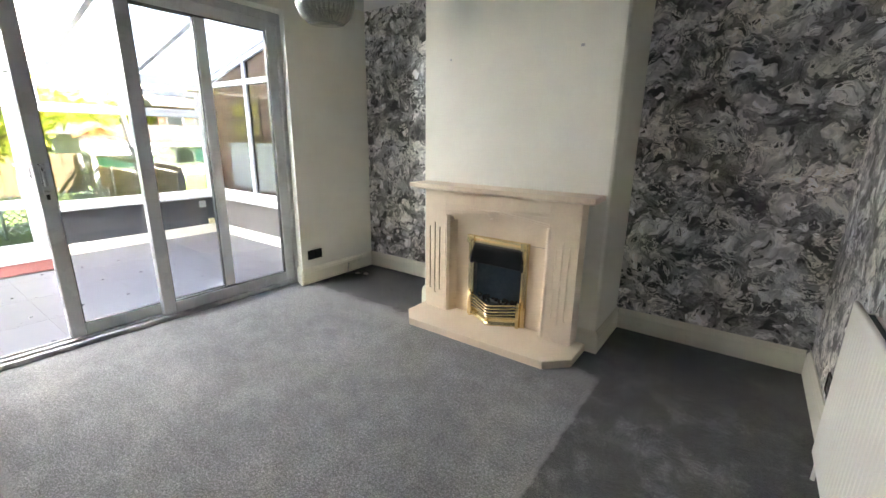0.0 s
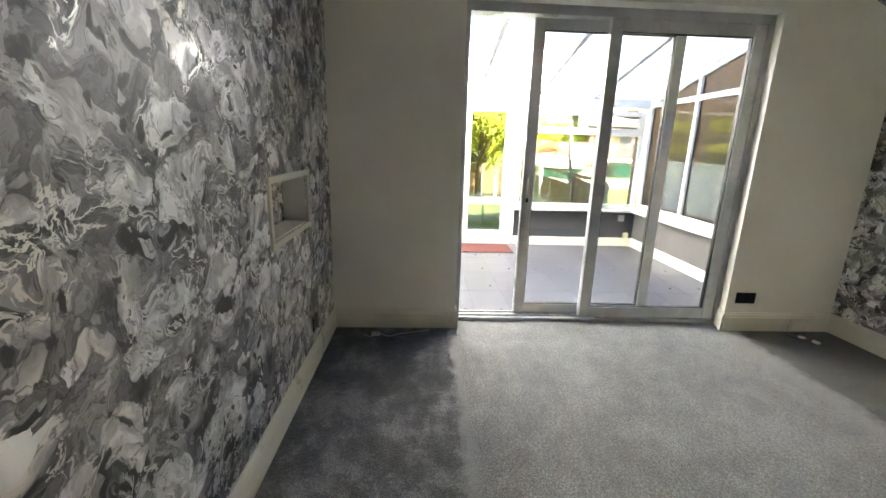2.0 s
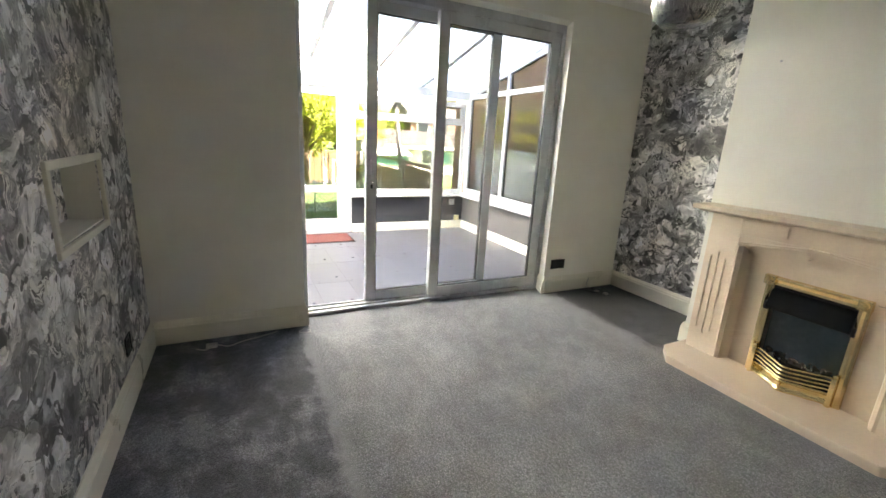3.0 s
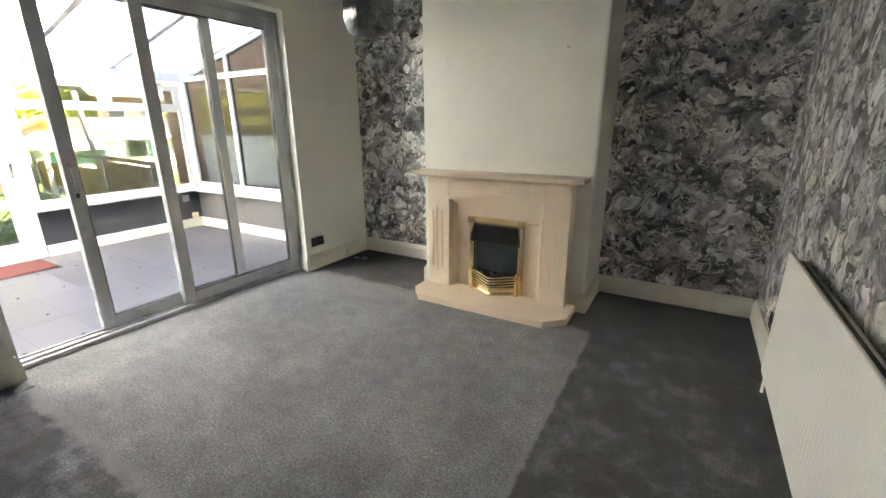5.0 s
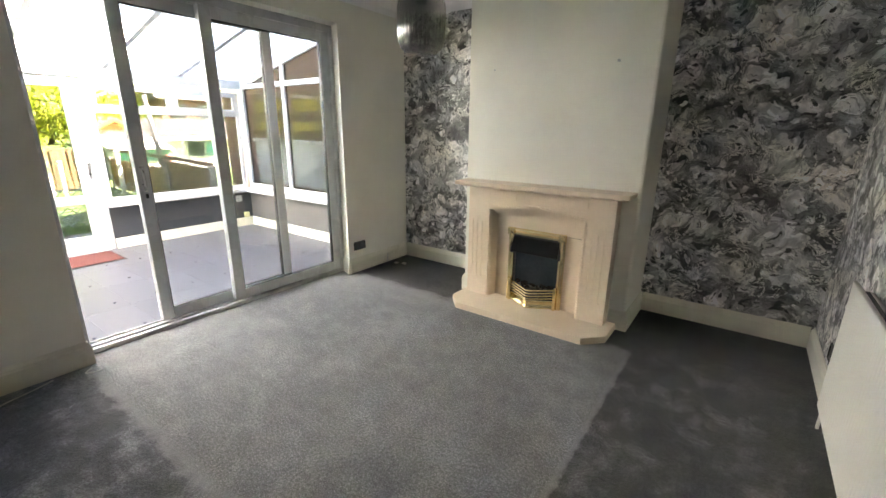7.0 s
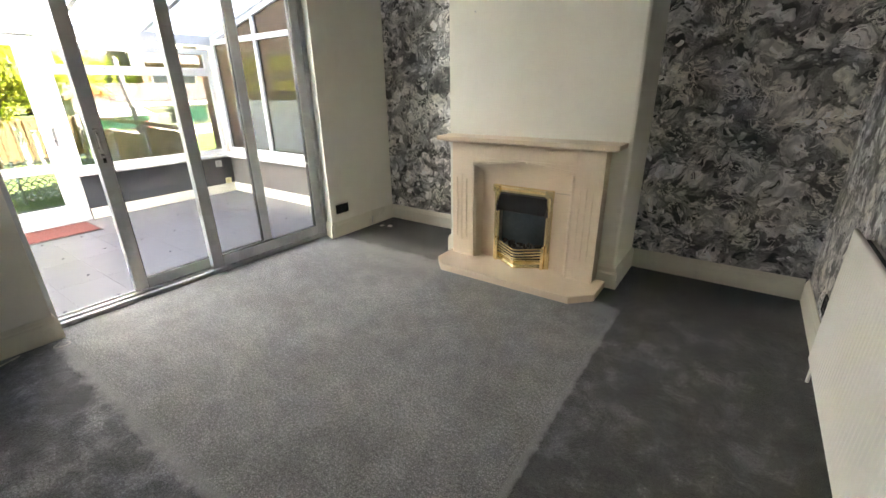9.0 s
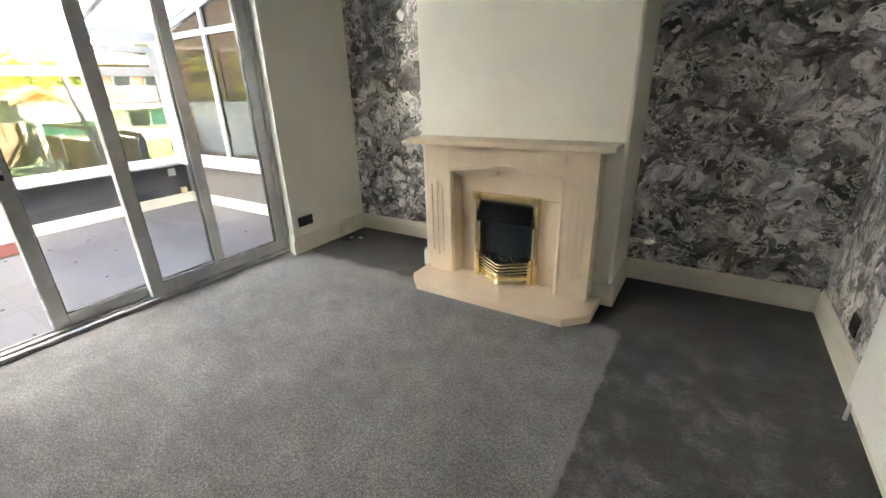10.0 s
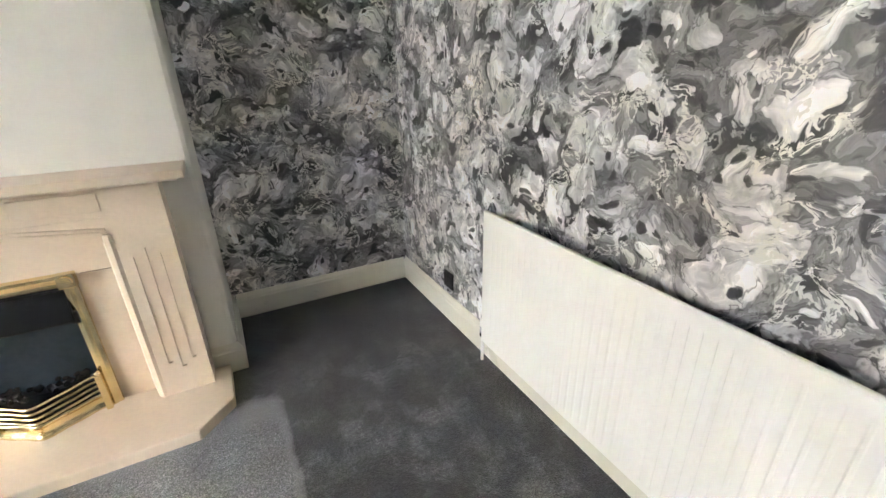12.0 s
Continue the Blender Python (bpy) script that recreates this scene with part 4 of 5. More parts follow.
DY0, DY1 = 0.335, 1.10    # garden door with its frame
SILL = 0.50
dwarf("wall_conservatory", B(CF - FW, CF, DY1, CN + FW, -0.4, SILL - 0.03), grey_paint, "low dark grey painted wall under the windows")
dwarf("wall_conservatory", B(CF - FW, CF, CS - FW, DY0, -0.4, SILL - 0.03), grey_paint, "low dark grey painted wall under the windows")
dwarf("wall_conservatory", B(CF, XO, CN, CN + FW, -0.4, SILL - 0.03), light_grey_paint, "low light grey painted wall under the side windows")
# unseen solid wall, added to stop sun patches and bounce light into the room
structure("wall_conservatory", prism(bmesh.new(), [(CF, -0.4), (XO, -0.4), (XO, roof_z(XO) - 0.02), (CF, roof_z(CF) - 0.02)], "y", CS - FW, CS), wall_paint, "plain cream side wall, added out of view")
structure("baseboard", B(CF, CF + 0.018, DY1, CN, CZ, 0.10, bevel=0.003), trim_paint, "white skirting board")
structure("baseboard", B(CF, CF + 0.018, CS, DY0, CZ, 0.10, bevel=0.003), trim_paint, "white skirting board")
structure("baseboard", B(CF + 0.018, XO, CN - 0.018, CN, CZ, 0.10, bevel=0.003), trim_paint, "white skirting board")
structure("baseboard", B(CF + 0.018, XO, CS, CS + 0.018, CZ, 0.10, bevel=0.003), trim_paint, "white skirting board")
structure("window_sill", B(CF - 0.06, CF + 0.09, DY1 - 0.02, CN, SILL - 0.03, SILL, bevel=0.006), upvc, "white window board")
structure("window_sill", B(CF - 0.06, CF + 0.09, CS, DY0 + 0.02, SILL - 0.03, SILL, bevel=0.006), upvc, "white window board")
structure("window_sill", B(CF + 0.09, XO, CN - 0.09, CN + 0.06, SILL - 0.03, SILL + 0.03, bevel=0.006), upvc, "deep white window board")


def pane(x0, x1, y0, y1, z0, z1, parent, mat=tinted_pane_m):
    p = part("pane", B(x0, x1, y0, y1, z0, z1), mat, parent)
    p.visible_shadow = False
    return p


def front_window(name, y0, y1, split):
    """Fixed lower pane and two top-hung lights in white frames."""
    w = tagged(new(name), "white framed window with two small top lights", "window", kind="structure")
    a, b = CF - 0.065, CF - 0.005
    z0, zt, z1 = SILL, 1.52, 1.80
    fr = 0.055
    for yy in (y0, y1 - fr):
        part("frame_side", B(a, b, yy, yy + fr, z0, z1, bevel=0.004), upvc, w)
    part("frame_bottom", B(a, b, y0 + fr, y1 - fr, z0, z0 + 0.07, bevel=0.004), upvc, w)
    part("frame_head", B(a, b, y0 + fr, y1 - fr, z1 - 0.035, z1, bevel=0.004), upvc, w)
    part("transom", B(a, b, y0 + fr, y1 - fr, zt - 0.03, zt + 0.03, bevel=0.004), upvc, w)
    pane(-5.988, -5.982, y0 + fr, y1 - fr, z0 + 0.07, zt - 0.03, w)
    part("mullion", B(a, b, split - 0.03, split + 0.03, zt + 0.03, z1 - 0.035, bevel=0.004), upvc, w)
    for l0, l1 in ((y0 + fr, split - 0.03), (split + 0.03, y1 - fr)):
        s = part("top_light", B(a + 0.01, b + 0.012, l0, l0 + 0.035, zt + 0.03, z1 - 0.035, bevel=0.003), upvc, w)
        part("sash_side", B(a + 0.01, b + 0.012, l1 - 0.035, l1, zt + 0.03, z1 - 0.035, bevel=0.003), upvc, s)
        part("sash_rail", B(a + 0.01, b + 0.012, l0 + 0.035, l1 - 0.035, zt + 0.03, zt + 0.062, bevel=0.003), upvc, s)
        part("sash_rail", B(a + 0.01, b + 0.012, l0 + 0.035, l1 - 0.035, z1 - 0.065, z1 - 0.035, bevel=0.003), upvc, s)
        pane(-5.980, -5.975, l0 + 0.035, l1 - 0.035, zt + 0.062, z1 - 0.065, s)
        c = (l0 + l1) / 2
        part("window_handle", tube(bmesh.new(), [(b + 0.012, c - 0.02, zt + 0.046), (b + 0.034, c - 0.015, zt + 0.048), (b + 0.034, c + 0.07, zt + 0.04)], 0.006, 8), steel, s)
    return w


front_window("window_1", DY1, CN - 0.02, 1.94)
# garden door
gd = tagged(new("door_2"), "white half glazed garden door, closed", "garden door", kind="structure")
a, b = CF - 0.065, CF - 0.005
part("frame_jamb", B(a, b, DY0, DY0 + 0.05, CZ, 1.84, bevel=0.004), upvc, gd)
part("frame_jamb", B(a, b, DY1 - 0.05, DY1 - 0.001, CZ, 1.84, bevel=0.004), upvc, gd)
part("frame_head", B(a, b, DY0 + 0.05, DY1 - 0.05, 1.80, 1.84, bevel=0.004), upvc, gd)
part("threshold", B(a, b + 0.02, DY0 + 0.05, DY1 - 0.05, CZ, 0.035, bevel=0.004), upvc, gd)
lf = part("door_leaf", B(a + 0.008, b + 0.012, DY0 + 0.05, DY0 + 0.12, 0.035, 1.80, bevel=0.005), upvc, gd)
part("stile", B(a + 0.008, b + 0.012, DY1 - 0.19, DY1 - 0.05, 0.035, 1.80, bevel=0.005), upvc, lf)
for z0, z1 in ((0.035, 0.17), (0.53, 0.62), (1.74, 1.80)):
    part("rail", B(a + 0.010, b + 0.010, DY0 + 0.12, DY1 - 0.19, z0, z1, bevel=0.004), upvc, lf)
pane(-5.986, -5.981, DY0 + 0.12, DY1 - 0.19, 0.17, 0.53, lf)
pane(-5.986, -5.981, DY0 + 0.12, DY1 - 0.19, 0.62, 1.74, lf)
hy = DY1 - 0.10
part("handle_plate", B(b + 0.012, b + 0.02, hy - 0.014, hy + 0.014, 0.80, 1.02, bevel=0.003), steel, lf)
part("door_handle", tube(bmesh.new(), [(b + 0.02, hy, 0.965), (b + 0.055, hy, 0.967), (b + 0.06, hy - 0.02, 0.968), (b + 0.058, hy - 0.115, 0.965)], 0.008, 10), steel, lf, "chrome lever handle")

# narrow window on the other side of the garden door
w = tagged(new("window_2"), "white framed window beside the garden door", "window", kind="structure")
for yy in (CS, DY0 - 0.055):
    part("frame_side", B(a, b, yy, yy + 0.054, SILL, 1.84, bevel=0.004), upvc, w)
for z0, z1 in ((SILL, SILL + 0.07), (1.50, 1.56), (1.805, 1.84)):
    part("rail", B(a, b, CS + 0.054, DY0 - 0.055, z0, z1, bevel=0.004), upvc, w)
pane(-5.988, -5.982, CS + 0.054, DY0 - 0.055, SILL + 0.07, 1.50, w)
pane(-5.988, -5.982, CS + 0.054, DY0 - 0.055, 1.56, 1.805, w)

structure("eaves_beam", B(CF - 0.10, CF + 0.03, CS - 0.05, CN + 0.05, 1.842, 1.955, bevel=0.006), upvc, "white eaves beam over the front windows")


def side_window(name, y, out):
    """Side glazing: mullions, a transom and a sloping gable light under the roof."""
    w = tagged(new(name), "white framed side glazing with raked top lights", "window", kind="structure")
    y0, y1 = sorted((y + out * 0.005, y + out * 0.065))
    m0, m1 = y + out * 0.033, y + out * 0.038
    posts = (CF + 0.02, -4.99, -4.13, XO - 0.06)
    zs = SILL + (0.03 if out > 0 else 0.0)
    for i, x in enumerate(posts):
        prism_top = roof_z(x) - 0.06
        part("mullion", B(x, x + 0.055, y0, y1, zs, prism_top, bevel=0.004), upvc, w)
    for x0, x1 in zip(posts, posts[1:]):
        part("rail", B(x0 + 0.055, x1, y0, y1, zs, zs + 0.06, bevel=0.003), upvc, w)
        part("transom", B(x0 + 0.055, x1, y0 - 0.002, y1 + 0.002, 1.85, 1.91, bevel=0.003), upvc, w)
        pane(x0 + 0.055, x1, min(m0, m1), max(m0, m1), zs + 0.06, 1.85, w)
        zt0, zt1 = roof_z(x0 + 0.055) - 0.07, roof_z(x1) - 0.07
        if zt0 > 1.915:
            p = part("gable_pane", prism(bmesh.new(), [(x0 + 0.055, 1.91), (x1, 1.91), (x1, zt1), (x0 + 0.055, zt0)], "y", min(m0, m1), max(m0, m1)), tinted_pane_m, w)
        else:
            p = part("gable_pane", prism(bmesh.new(), [(x0 + 0.2, 1.91), (x1, 1.91), (x1, zt1)], "y", min(m0, m1), max(m0, m1)), tinted_pane_m, w)
        p.visible_shadow = False
    e0, e1 = CF, XO
    part("raked_head", prism(bmesh.new(), [(e0, roof_z(e0) - 0.075), (e1, roof_z(e1) - 0.075), (e1, roof_z(e1) - 0.015), (e0, roof_z(e0) - 0.015)], "y", y0, y1), upvc, w)


side_window("window_3", CN, 1)

roof = tagged(new("conservatory_roof"), "white glazing bars with blue tinted roof panes", "roof", kind="structure")
rafters = [CS - 0.02, -0.26, 0.52, 1.30, 2.06, CN + 0.02]


def sloped(y0, y1, d0, d1):
    return prism(bmesh.new(), [(CF - 0.12, roof_z(CF - 0.12) + d0), (XO, roof_z(XO) + d0), (XO, roof_z(XO) + d1), (CF - 0.12, roof_z(CF - 0.12) + d1)], "y", y0, y1)


for y in rafters:
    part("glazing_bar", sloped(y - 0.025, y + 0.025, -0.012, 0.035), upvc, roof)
for y0, y1 in zip(rafters, rafters[1:]):
    bm = bmesh.new()
    z0, z1 = roof_z(CF - 0.12) + 0.012, roof_z(XO) + 0.012
    bm.faces.new([bm.verts.new(v) for v in ((CF - 0.12, y0 + 0.026, z0), (XO, y0 + 0.026, z1), (XO, y1 - 0.026, z1), (CF - 0.12, y1 - 0.026, z0))])
    part("roof_pane", bm, roof_pane_m, roof)
part("wall_plate", B(XO - 0.05, XO, CS, CN, roof_z(XO) - 0.06, roof_z(XO) + 0.04), upvc, roof)
for y in (0.62, 1.62, 2.3):
    clip = thing("cable_clip", (CF + 0.03, y, 1.90), "small cream clip on the eaves beam", "clip", "clips along the eaves beam")
    part("hook", tube(bmesh.new(), [(CF + 0.03, y, 1.905), (CF + 0.05, y, 1.90), (CF + 0.052, y, 1.885), (CF + 0.04, y, 1.878)], 0.004, 6), cream_plastic, clip)
    part("base", B(CF + 0.028, CF + 0.036, y - 0.012, y + 0.012, 1.89, 1.915, bevel=0.002), cream_plastic, clip)

s = thing("wall_socket", (CF, 2.615, 0.38), "white single socket on the dark grey wall", "socket")
part("face_plate", B(CF, CF + 0.01, 2.572, 2.658, 0.337, 0.423, bevel=0.003), upvc, s)
part("rocker", B(CF + 0.01, CF + 0.014, 2.60, 2.615, 0.385, 0.405, bevel=0.001), upvc, s)
s = thing("junction_box", (CF + 0.018, 2.70, 0.14), "cream plastic junction box above the skirting", "junction box")
part("body", B(CF, CF + 0.035, 2.665, 2.735, 0.102, 0.175, bevel=0.004), cream_plastic, s)
part("lid", B(CF + 0.035, CF + 0.038, 2.672, 2.728, 0.108, 0.169, bevel=0.001), cream_plastic, s)
mat = thing("door_mat", (-5.6, 0.68, CZ), "red brown coir mat in front of the garden door", "door mat")
part("coir_face", B(-5.86, -5.42, 0.36, 1.0, CZ, CZ + 0.014, bevel=0.004), mat_red, mat)
part("border", B(-5.88, -5.40, 0.34, 1.02, CZ, CZ + 0.006, bevel=0.002), rubber, mat)

# the unseen storey above, added to keep the sun off the conservatory
structure("house_wall", B(XO, XE + 0.25, -5.5, 4.6, ZC + 0.11, 5.4), brick_m, "brick upper storey of the house, out of view")
structure("house_wall", B(XO, XO + 0.2, -5.5, YS - 0.26, -0.4, ZC + 0.11), brick_m, "brick rear wall of the house")

# ---- garden ----
GZ = -0.30
structure("ground", B(-400, 60, -400, 400, GZ - 1.0, GZ), grass_m, "rough green lawn with bare patches")
structure("pavement", B(-8.3, CF - FW, -4.0, 3.4, GZ, GZ + 0.05), concrete, "grey concrete patio beyond the garden door")
yard = tagged(new("wing_of_next_house"), "red brown brick wing of the house next door", "building", kind="structure")
WX0, WY = -9.85, 4.6
# height and unseen east end are stretched to keep sun off the conservatory
part("wall", prism(bmesh.new(), [(WX0, GZ), (1.0, GZ), (1.0, 6.0), (-6.8, 6.0), (WX0, 2.25)], "y", WY, WY + 4), brick_m, yard)
part("roof", prism(bmesh.new(), [(WX0 - 0.25, 2.02), (-6.8, 6.02), (1.0, 6.02), (1.0, 6.12), (-6.85, 6.12), (WX0 - 0.3, 2.12)], "y", WY - 0.2, WY + 4), sheet_m, yard)
for x0, x1 in ((-8.6, -7.6), (-7.35, -5.7)):
    w = part("window", B(x0, x1, WY - 0.03, WY - 0.001, 1.08, 1.98), brown_frame, yard)
    for p0, p1, q0, q1 in ((x0 + 0.06, (x0 + x1) / 2 - 0.03, 1.30, 1.46), ((x0 + x1) / 2 + 0.03, x1 - 0.06, 1.30, 1.46), (x0 + 0.06, (x0 + x1) / 2 - 0.03, 1.64, 1.86), ((x0 + x1) / 2 + 0.03, x1 - 0.06, 1.64, 1.86)):
        part("window_pane", B(p0, p1, WY - 0.036, WY - 0.03, q0, q1), olive, w)
gw = thing("garden_wall", (-7, 4.0, GZ), "white rendered garden wall in full sun", "garden wall")
part("wall", B(-7.6, -4.2, 3.95, 4.07, 0.38, 1.10), white_render, gw)
part("coping", B(-7.65, -4.15, 3.92, 4.10, 1.10, 1.15, bevel=0.008), white_render, gw)
part("plinth", B(-7.6, -4.2, 3.94, 4.09, GZ, 0.38), brick_m, gw)


def fence(a, b, top, label):
    """Closeboard fence from a to b with concrete posts, rails and single boards."""
    a, b = Vector((*a, 0)), Vector((*b, 0))
    d = b - a
    n = int(d.length / 0.115)
    ang = math.degrees(math.atan2(d.y, d.x))
    fe = thing("fence", (a.x, a.y, GZ), label, "fence")
    first = None
    frng = random.Random(int(a.x * 7 + a.y))
    for i in range(n):
        p = a + d * (i + 0.5) / n
        m = pose(p.x, p.y, GZ + frng.uniform(-0.01, 0.01), frng.uniform(-1.0, 1.0), 0, ang + 4)
        if first is None:
            ob = part("board", B(-0.06, 0.06, -0.009, 0.009, 0.05, top - GZ, bevel=0.002), plank_m)
            first = ob.data
        else:
            ob = new("board", first)
        ob.parent = fe
        ob.matrix_parent_inverse = fe.matrix_world.inverted()
        ob.matrix_basis = m
    k = max(1, round(d.length / 1.83))
    for i in range(k + 1):
        p = a + d * i / k
        ob = part("post", B(-0.05, 0.05, -0.05, 0.05, 0, top - GZ + 0.04, bevel=0.008), concrete)
        ob.parent = fe
        ob.matrix_parent_inverse = fe.matrix_world.inverted()
        ob.matrix_basis = pose(p.x, p.y, GZ, 0, 0, ang)
    for z in (0.3, 1.0):
        ob = part("rail", B(0, d.length, 0.012, 0.05, z, z + 0.07), plank_m)
        ob.parent = fe
        ob.matrix_parent_inverse = fe.matrix_world.inverted()
        ob.matrix_basis = pose(a.x, a.y, GZ, 0, 0, ang)
    return fe


fence((-14.2, 3.6), (-9.95, 3.32), 0.50, "greenish grey weathered closeboard fence with concrete posts")
fence((-9.85, 3.3), (-7.45, 3.0), 0.68, "brown closeboard fence running up to the white garden wall")
fence((-14.6, -5.0), (-14.35, 3.45), 0.74, "dark weathered fence at the end of the garden")


def mesh_fence(a, b, top):
    """Diamond wire netting between thin posts."""
    a, b = Vector((*a, 0)), Vector((*b, 0))
    L = (b - a).length
    fe = thing("wire_fence", (a.x, a.y, GZ), "green coated diamond wire netting across the lawn", "fence")
    bm = bmesh.new()
    h, s = top - GZ - 0.05, 0.10
    u = (b - a).normalized()
    k = -h
    while k < L:
        for flip in (0, 1):
            p0, p1 = (k, 0.0), (k + h, h)
            q0 = max(0.0, -p0[0])
            q1 = min(h, L - p0[0])
            if q1 > q0:
                za, zb = (q0, q1) if not flip else (h - q0, h - q1)
                tube(bm, [a + u * (k + q0) + Vector((0, 0, GZ + 0.05 + za)), a + u * (k + q1) + Vector((0, 0, GZ + 0.05 + zb))], 0.009, 4, False)
        k += s
    part("netting", bm, wire_green, fe)
    for i in range(4):
        p = a + (b - a) * i / 3
        part("post", tube(bmesh.new(), [p + Vector((0, 0, GZ)), p + Vector((0, 0, top))], 0.02, 8), wire_green, fe)


mesh_fence((-9.0, -1.6), (-9.0, 2.45), 0.38)


def shed(name, x, y, w, d, eave, ridge, wall_m, rz, label, category):
    """A small building with a ridge along its depth, plank gable and overhanging roof."""
    s = thing(name, (x, y, GZ), label, category)
    obs = []
    obs.append(part("wall", prism(bmesh.new(), [(-w / 2, 0), (w / 2, 0), (w / 2, eave), (0, ridge - 0.05), (-w / 2, eave)], "x", -d, 0), wall_m))
    for sgn in (-1, 1):
        e = (sgn * (w / 2 + 0.2), eave - 0.12)
        o = [e, (0, ridge), (0, ridge + 0.06), (e[0], e[1] + 0.06)]
        obs.append(part("roof", prism(bmesh.new(), o, "x", -d - 0.1, 0.15), sheet_m))
        obs.append(part("barge_board", prism(bmesh.new(), [(e[0], e[1] - 0.08), (0, ridge - 0.1), (0, ridge), e], "x", 0.15, 0.18), orange_wood))
    n = int(w / 0.14)
    for i in range(n):
        yy = -w / 2 + (i + 0.5) * w / n
        top = ridge - 0.06 - abs(yy) / (w / 2) * (ridge - eave)
        obs.append(part("cladding_board", B(0.001, 0.018, yy - w / n / 2 + 0.004, yy + w / n / 2 - 0.004, eave - 0.1, top), orange_wood))
    for o in obs:
        o.parent = s
        o.matrix_parent_inverse = Matrix()
    s.matrix_world = pose(x, y, GZ, 0, 0, rz)
    return s


shed("shed", -17.0, 4.65, 1.0, 2.2, 1.62, 1.88, concrete, 4, "timber gabled shed with grey felt roof behind the fence", "shed")

long_house = thing("outbuilding", (-19, 7.5, GZ), "long white outbuilding under a grey corrugated roof", "outbuilding")
part("wall", B(-23.0, -18.6, 5.4, 12.5, GZ, 1.0), white_render, long_house)
bm = bmesh.new()
k = 0
while k < 60:
    y0 = 5.3 + k * 0.12
    prism(bm, [(-18.3, 0.98), (-21.4, 1.62), (-21.4, 1.68), (-18.3, 1.04)], "y", y0, y0 + 0.06)
    prism(bm, [(-18.3, 0.96), (-21.4, 1.60), (-21.4, 1.64), (-18.3, 1.00)], "y", y0 + 0.06, y0 + 0.12)
    k += 1
part("roof", bm, sheet_m, long_house)
part("fascia", B(-18.42, -18.28, 5.3, 12.5, 0.84, 0.97), white_render, long_house)
for y0 in (7.45, 9.2):
    w = part("window", B(-18.6, -18.57, y0, y0 + 1.5, 0.15, 0.80), upvc, long_house)
    for k in (0, 1):
        part("window_pane", B(-18.57, -18.56, y0 + 0.06 + k * 0.72, y0 + 0.68 + k * 0.72, 0.21, 0.74), teal if k else smoke_plate, w)
gh = thing("greenhouse", (-17.2, 5.6, GZ), "low white framed greenhouse with teal panes", "greenhouse")
part("base", B(-17.6, -16.3, 4.3, 5.9, GZ, 0.22), white_render, gh)
part("frame", B(-17.6, -16.32, 4.3, 5.9, 0.23, 0.62), upvc, gh)
for k in range(4):
    part("window_pane", B(-16.315, -16.30, 4.36 + k * 0.39, 4.70 + k * 0.39, 0.26, 0.58), teal, gh)
part("roof", prism(bmesh.new(), [(-16.1, 0.63), (-17.0, 0.84), (-17.8, 0.63)], "y", 4.2, 6.0), white_render, gh)
pole = thing("washing_pole", (-10.5, 3.46, GZ), "tall leaning weathered post", "post")
part("post", tube(bmesh.new(), [(-10.5, 3.52, GZ), (-10.5, 3.30, 1.97)], 0.05, 10), concrete, pole)
bar = thing("red_barrel", (-12.5, 4.3, GZ), "small red plastic barrel beyond the fence", "barrel")
part("body", lathe(bmesh.new(), [(0.0001, GZ), (0.12, GZ), (0.14, 0.1), (0.14, 0.45), (0.11, 0.62), (0.0001, 0.64)], -12.5, 4.3, 16), red_paint, bar)
for k, (y, w, z) in enumerate(((1.95, 0.10, 0.62), (2.18, 0.07, 0.55), (3.28, 0.10, 0.75))):
    b1 = thing("garden_post", (-12.6, y, GZ), "pale painted upright post in the garden", "post", "pale posts in the garden")
    part("post", B(-12.63, -12.57, y - w / 2, y + w / 2, GZ, z, bevel=0.01), white_render, b1)
    part("cap", B(-12.65, -12.55, y - w / 2 - 0.02, y + w / 2 + 0.02, z, z + 0.03, bevel=0.008), white_render, b1)
ih = thing("distant_house", (-42, 17, GZ), "red brick house with white windows beyond the gardens", "house")
part("wall", B(-46, -40, 15.2, 20, GZ, 3.6), brick_m, ih)
part("roof", prism(bmesh.new(), [(-39.6, 3.5), (-43, 5.2), (-46.4, 3.5)], "y", 14.8, 20.4), sheet_m, ih)
for y0 in (15.8, 18.0):
    w = part("window", B(-40, -39.92, y0, y0 + 1.3, 1.9, 3.1), upvc, ih)
    part("window_pane", B(-39.93, -39.90, y0 + 0.1, y0 + 1.2, 2.0, 3.0), smoke_plate, w)


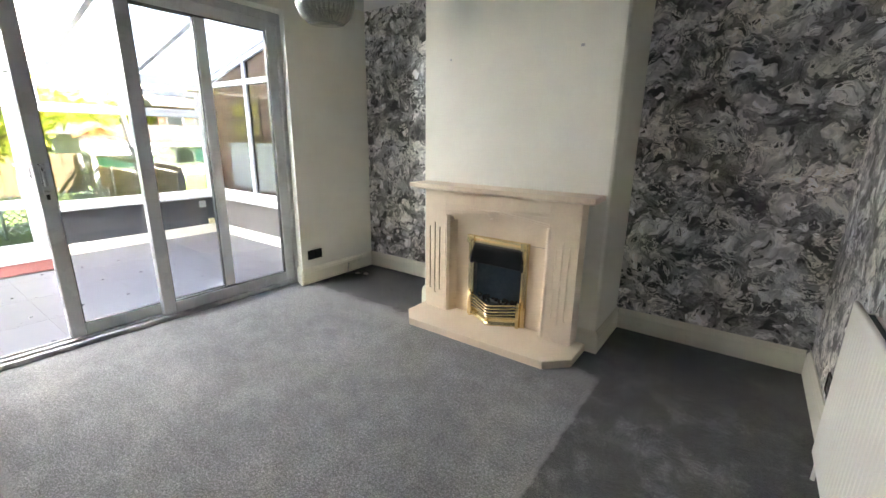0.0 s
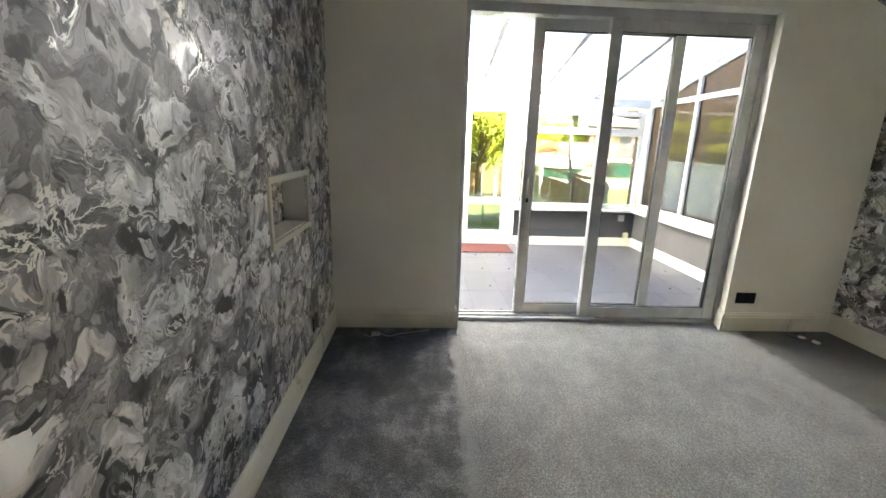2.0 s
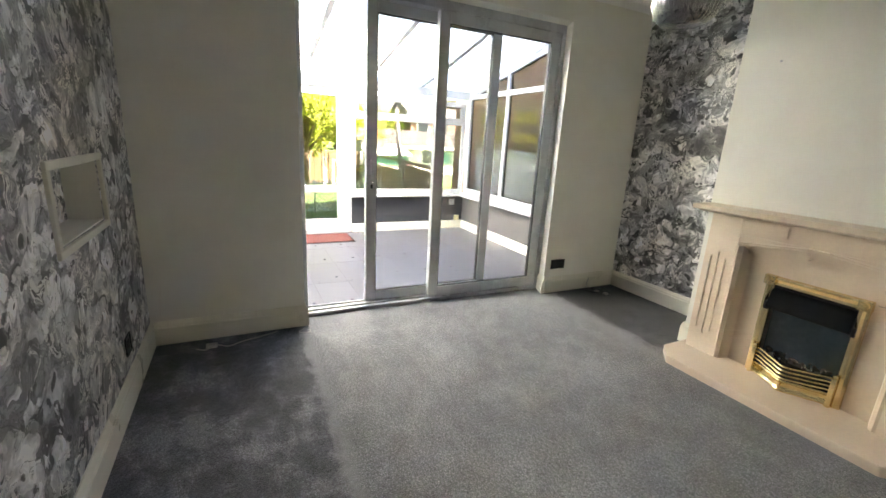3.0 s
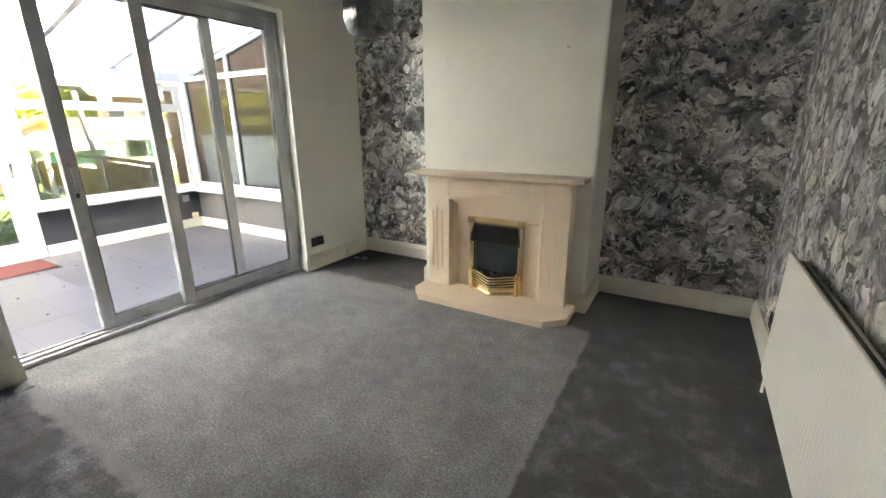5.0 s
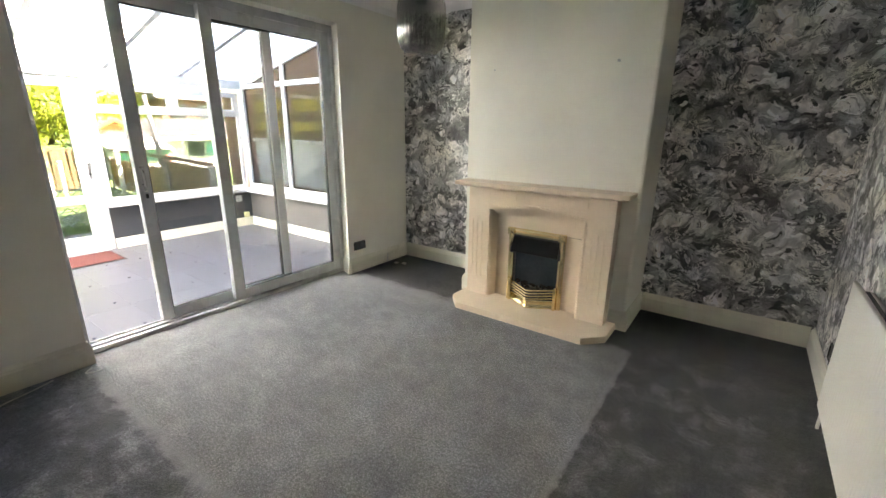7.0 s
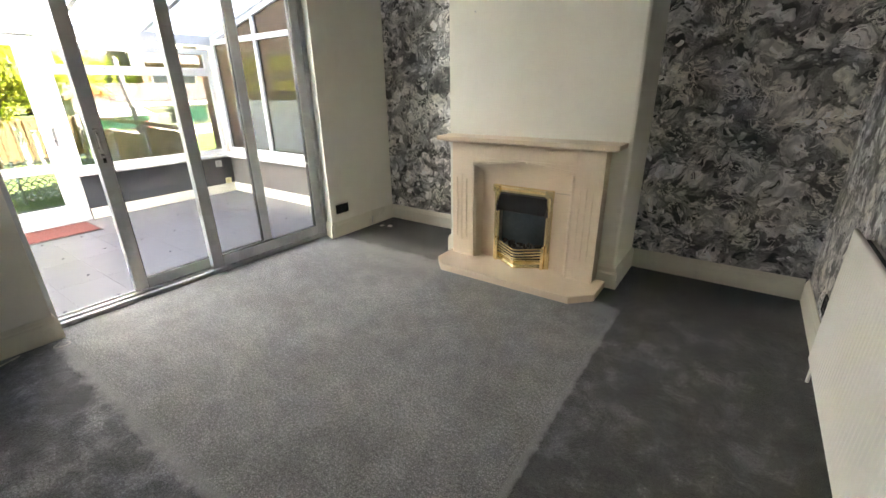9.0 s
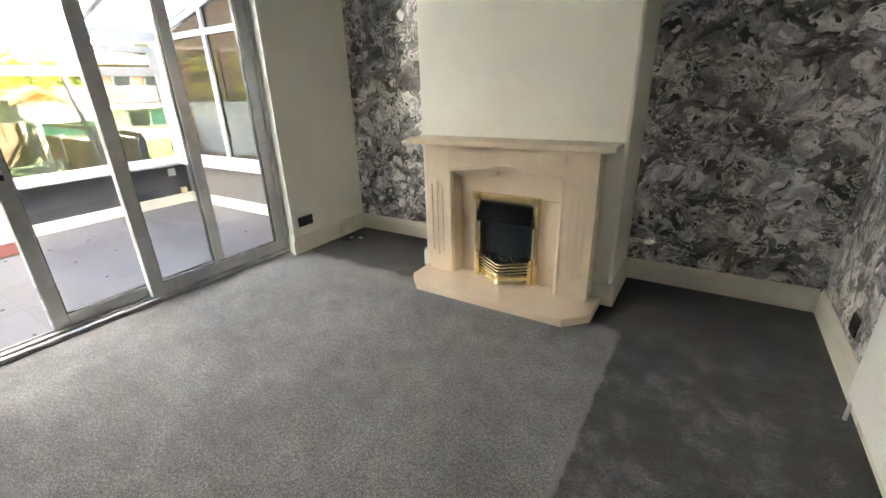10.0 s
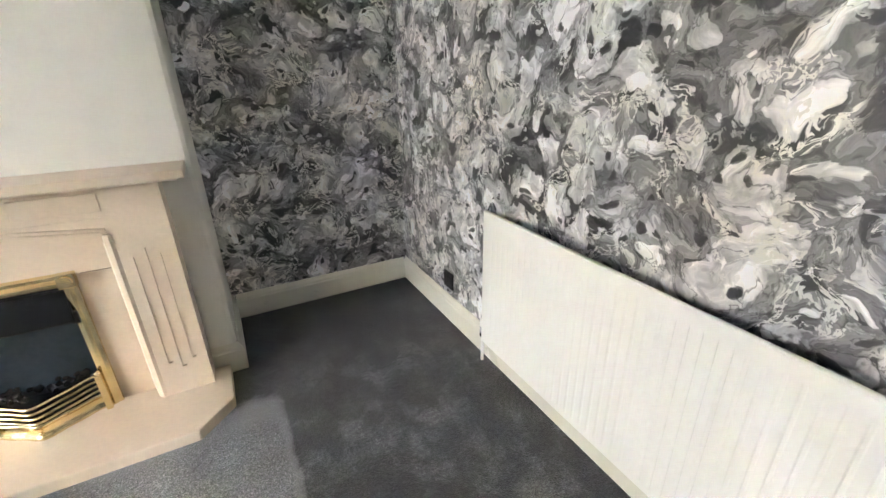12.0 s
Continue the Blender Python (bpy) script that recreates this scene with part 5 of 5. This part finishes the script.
def tree(name, x, y, base, height, radius, mat, seed, count, label, size=0.09):
    """A tapered trunk, limbs and a crown of small folded leaves in clumps."""
    t = thing(name, (x, y, base), label, "tree")
    r = random.Random(seed)
    bm = bmesh.new()
    top = base + height * 0.75
    tube(bm, [(x, y, base), (x + 0.05, y, base + height * 0.3), (x - 0.05, y + 0.05, top)], [radius * 0.08, radius * 0.06, radius * 0.02], 8)
    clumps = []
    for k in range(26):
        a, el = r.uniform(0, 2 * math.pi), r.uniform(-0.5, 1.0)
        rr = radius * r.uniform(0.45, 1.0)
        c = Vector((x + rr * math.cos(a) * math.cos(el * 0.9), y + rr * math.sin(a) * math.cos(el * 0.9), base + height * 0.6 + height * 0.36 * el))
        clumps.append((c, radius * r.uniform(0.22, 0.42)))
        if k < 9:
            s = Vector((x, y, base + height * r.uniform(0.25, 0.55)))
            tube(bm, [s, s.lerp(c, 0.5) + Vector((0, 0, 0.1)), c], [radius * 0.035, radius * 0.02, radius * 0.008], 6)
    part("trunk", bm, bark, t)
    verts, faces = [], []
    for k in range(count):
        c, cr = clumps[k % len(clumps)]
        d = Vector((r.gauss(0, 1), r.gauss(0, 1), r.gauss(0, 0.8)))
        p = c + d.normalized() * cr * r.uniform(0.35, 1.1)
        u = Vector((r.gauss(0, 1), r.gauss(0, 1), r.gauss(0, 1))).normalized() * size * r.uniform(0.6, 1.3)
        v = u.cross(Vector((r.gauss(0, 1), r.gauss(0, 1), r.gauss(0, 1)))).normalized() * size * 0.45
        i = len(verts)
        verts += [p - u, p + v, p + u, p - v]
        faces.append((i, i + 1, i + 2, i + 3))
    me = bpy.data.meshes.new("crown")
    me.from_pydata([tuple(v) for v in verts], [], faces)
    me.materials.append(mat)
    ob = new("crown", me)
    ob.parent = t
    ob.matrix_parent_inverse = t.matrix_world.inverted()
    return t


tree("tree", -13.1, 1.5, GZ, 3.1, 1.45, leaf_yellow, 1, 9500, "leafy yellow green tree over the lawn", 0.08)
tree("tree", -17.5, -1.6, GZ, 3.6, 2.0, leaf_yellow, 2, 5200, "leafy yellow green tree beyond the end fence", 0.10)
tree("tree", -20.0, 5.1, GZ, 2.6, 0.9, leaf_yellow, 3, 2600, "yellow green bush behind the shed", 0.08)
for k in range(11):
    tree("tree", -44 - (k % 3) * 3.0, -14 + k * 4.8, GZ, 2.9 + (k % 4) * 0.5, 3.4, leaf_green if k % 2 else leaf_yellow, 10 + k, 2400, "full crowned tree in the distance beyond the gardens", 0.28)

# ---- pieces of the floor, last ----
tile_mesh = None
ti = 0
for i in range(5):
    for j in range(12):
        x1 = XO - 0.003 - i * 0.60
        off = 0.0
        y0 = CS + j * 0.30
        x0 = max(x1 - 0.598, CF)
        y1 = min(y0 + 0.298, CN)
        if x1 - x0 < 0.05 or y1 - y0 < 0.05:
            continue
        full = x1 - x0 > 0.59 and y1 - y0 > 0.29
        if full and tile_mesh is not None:
            ob = new("tile", tile_mesh)
        else:
            ob = part("tile", B(x0 - x1, 0, 0, y1 - y0, -0.001, 0.0), tile_m)
            if full:
                tile_mesh = ob.data
        ob.parent = tiles
        ob.location = (x1, y0, CZ)
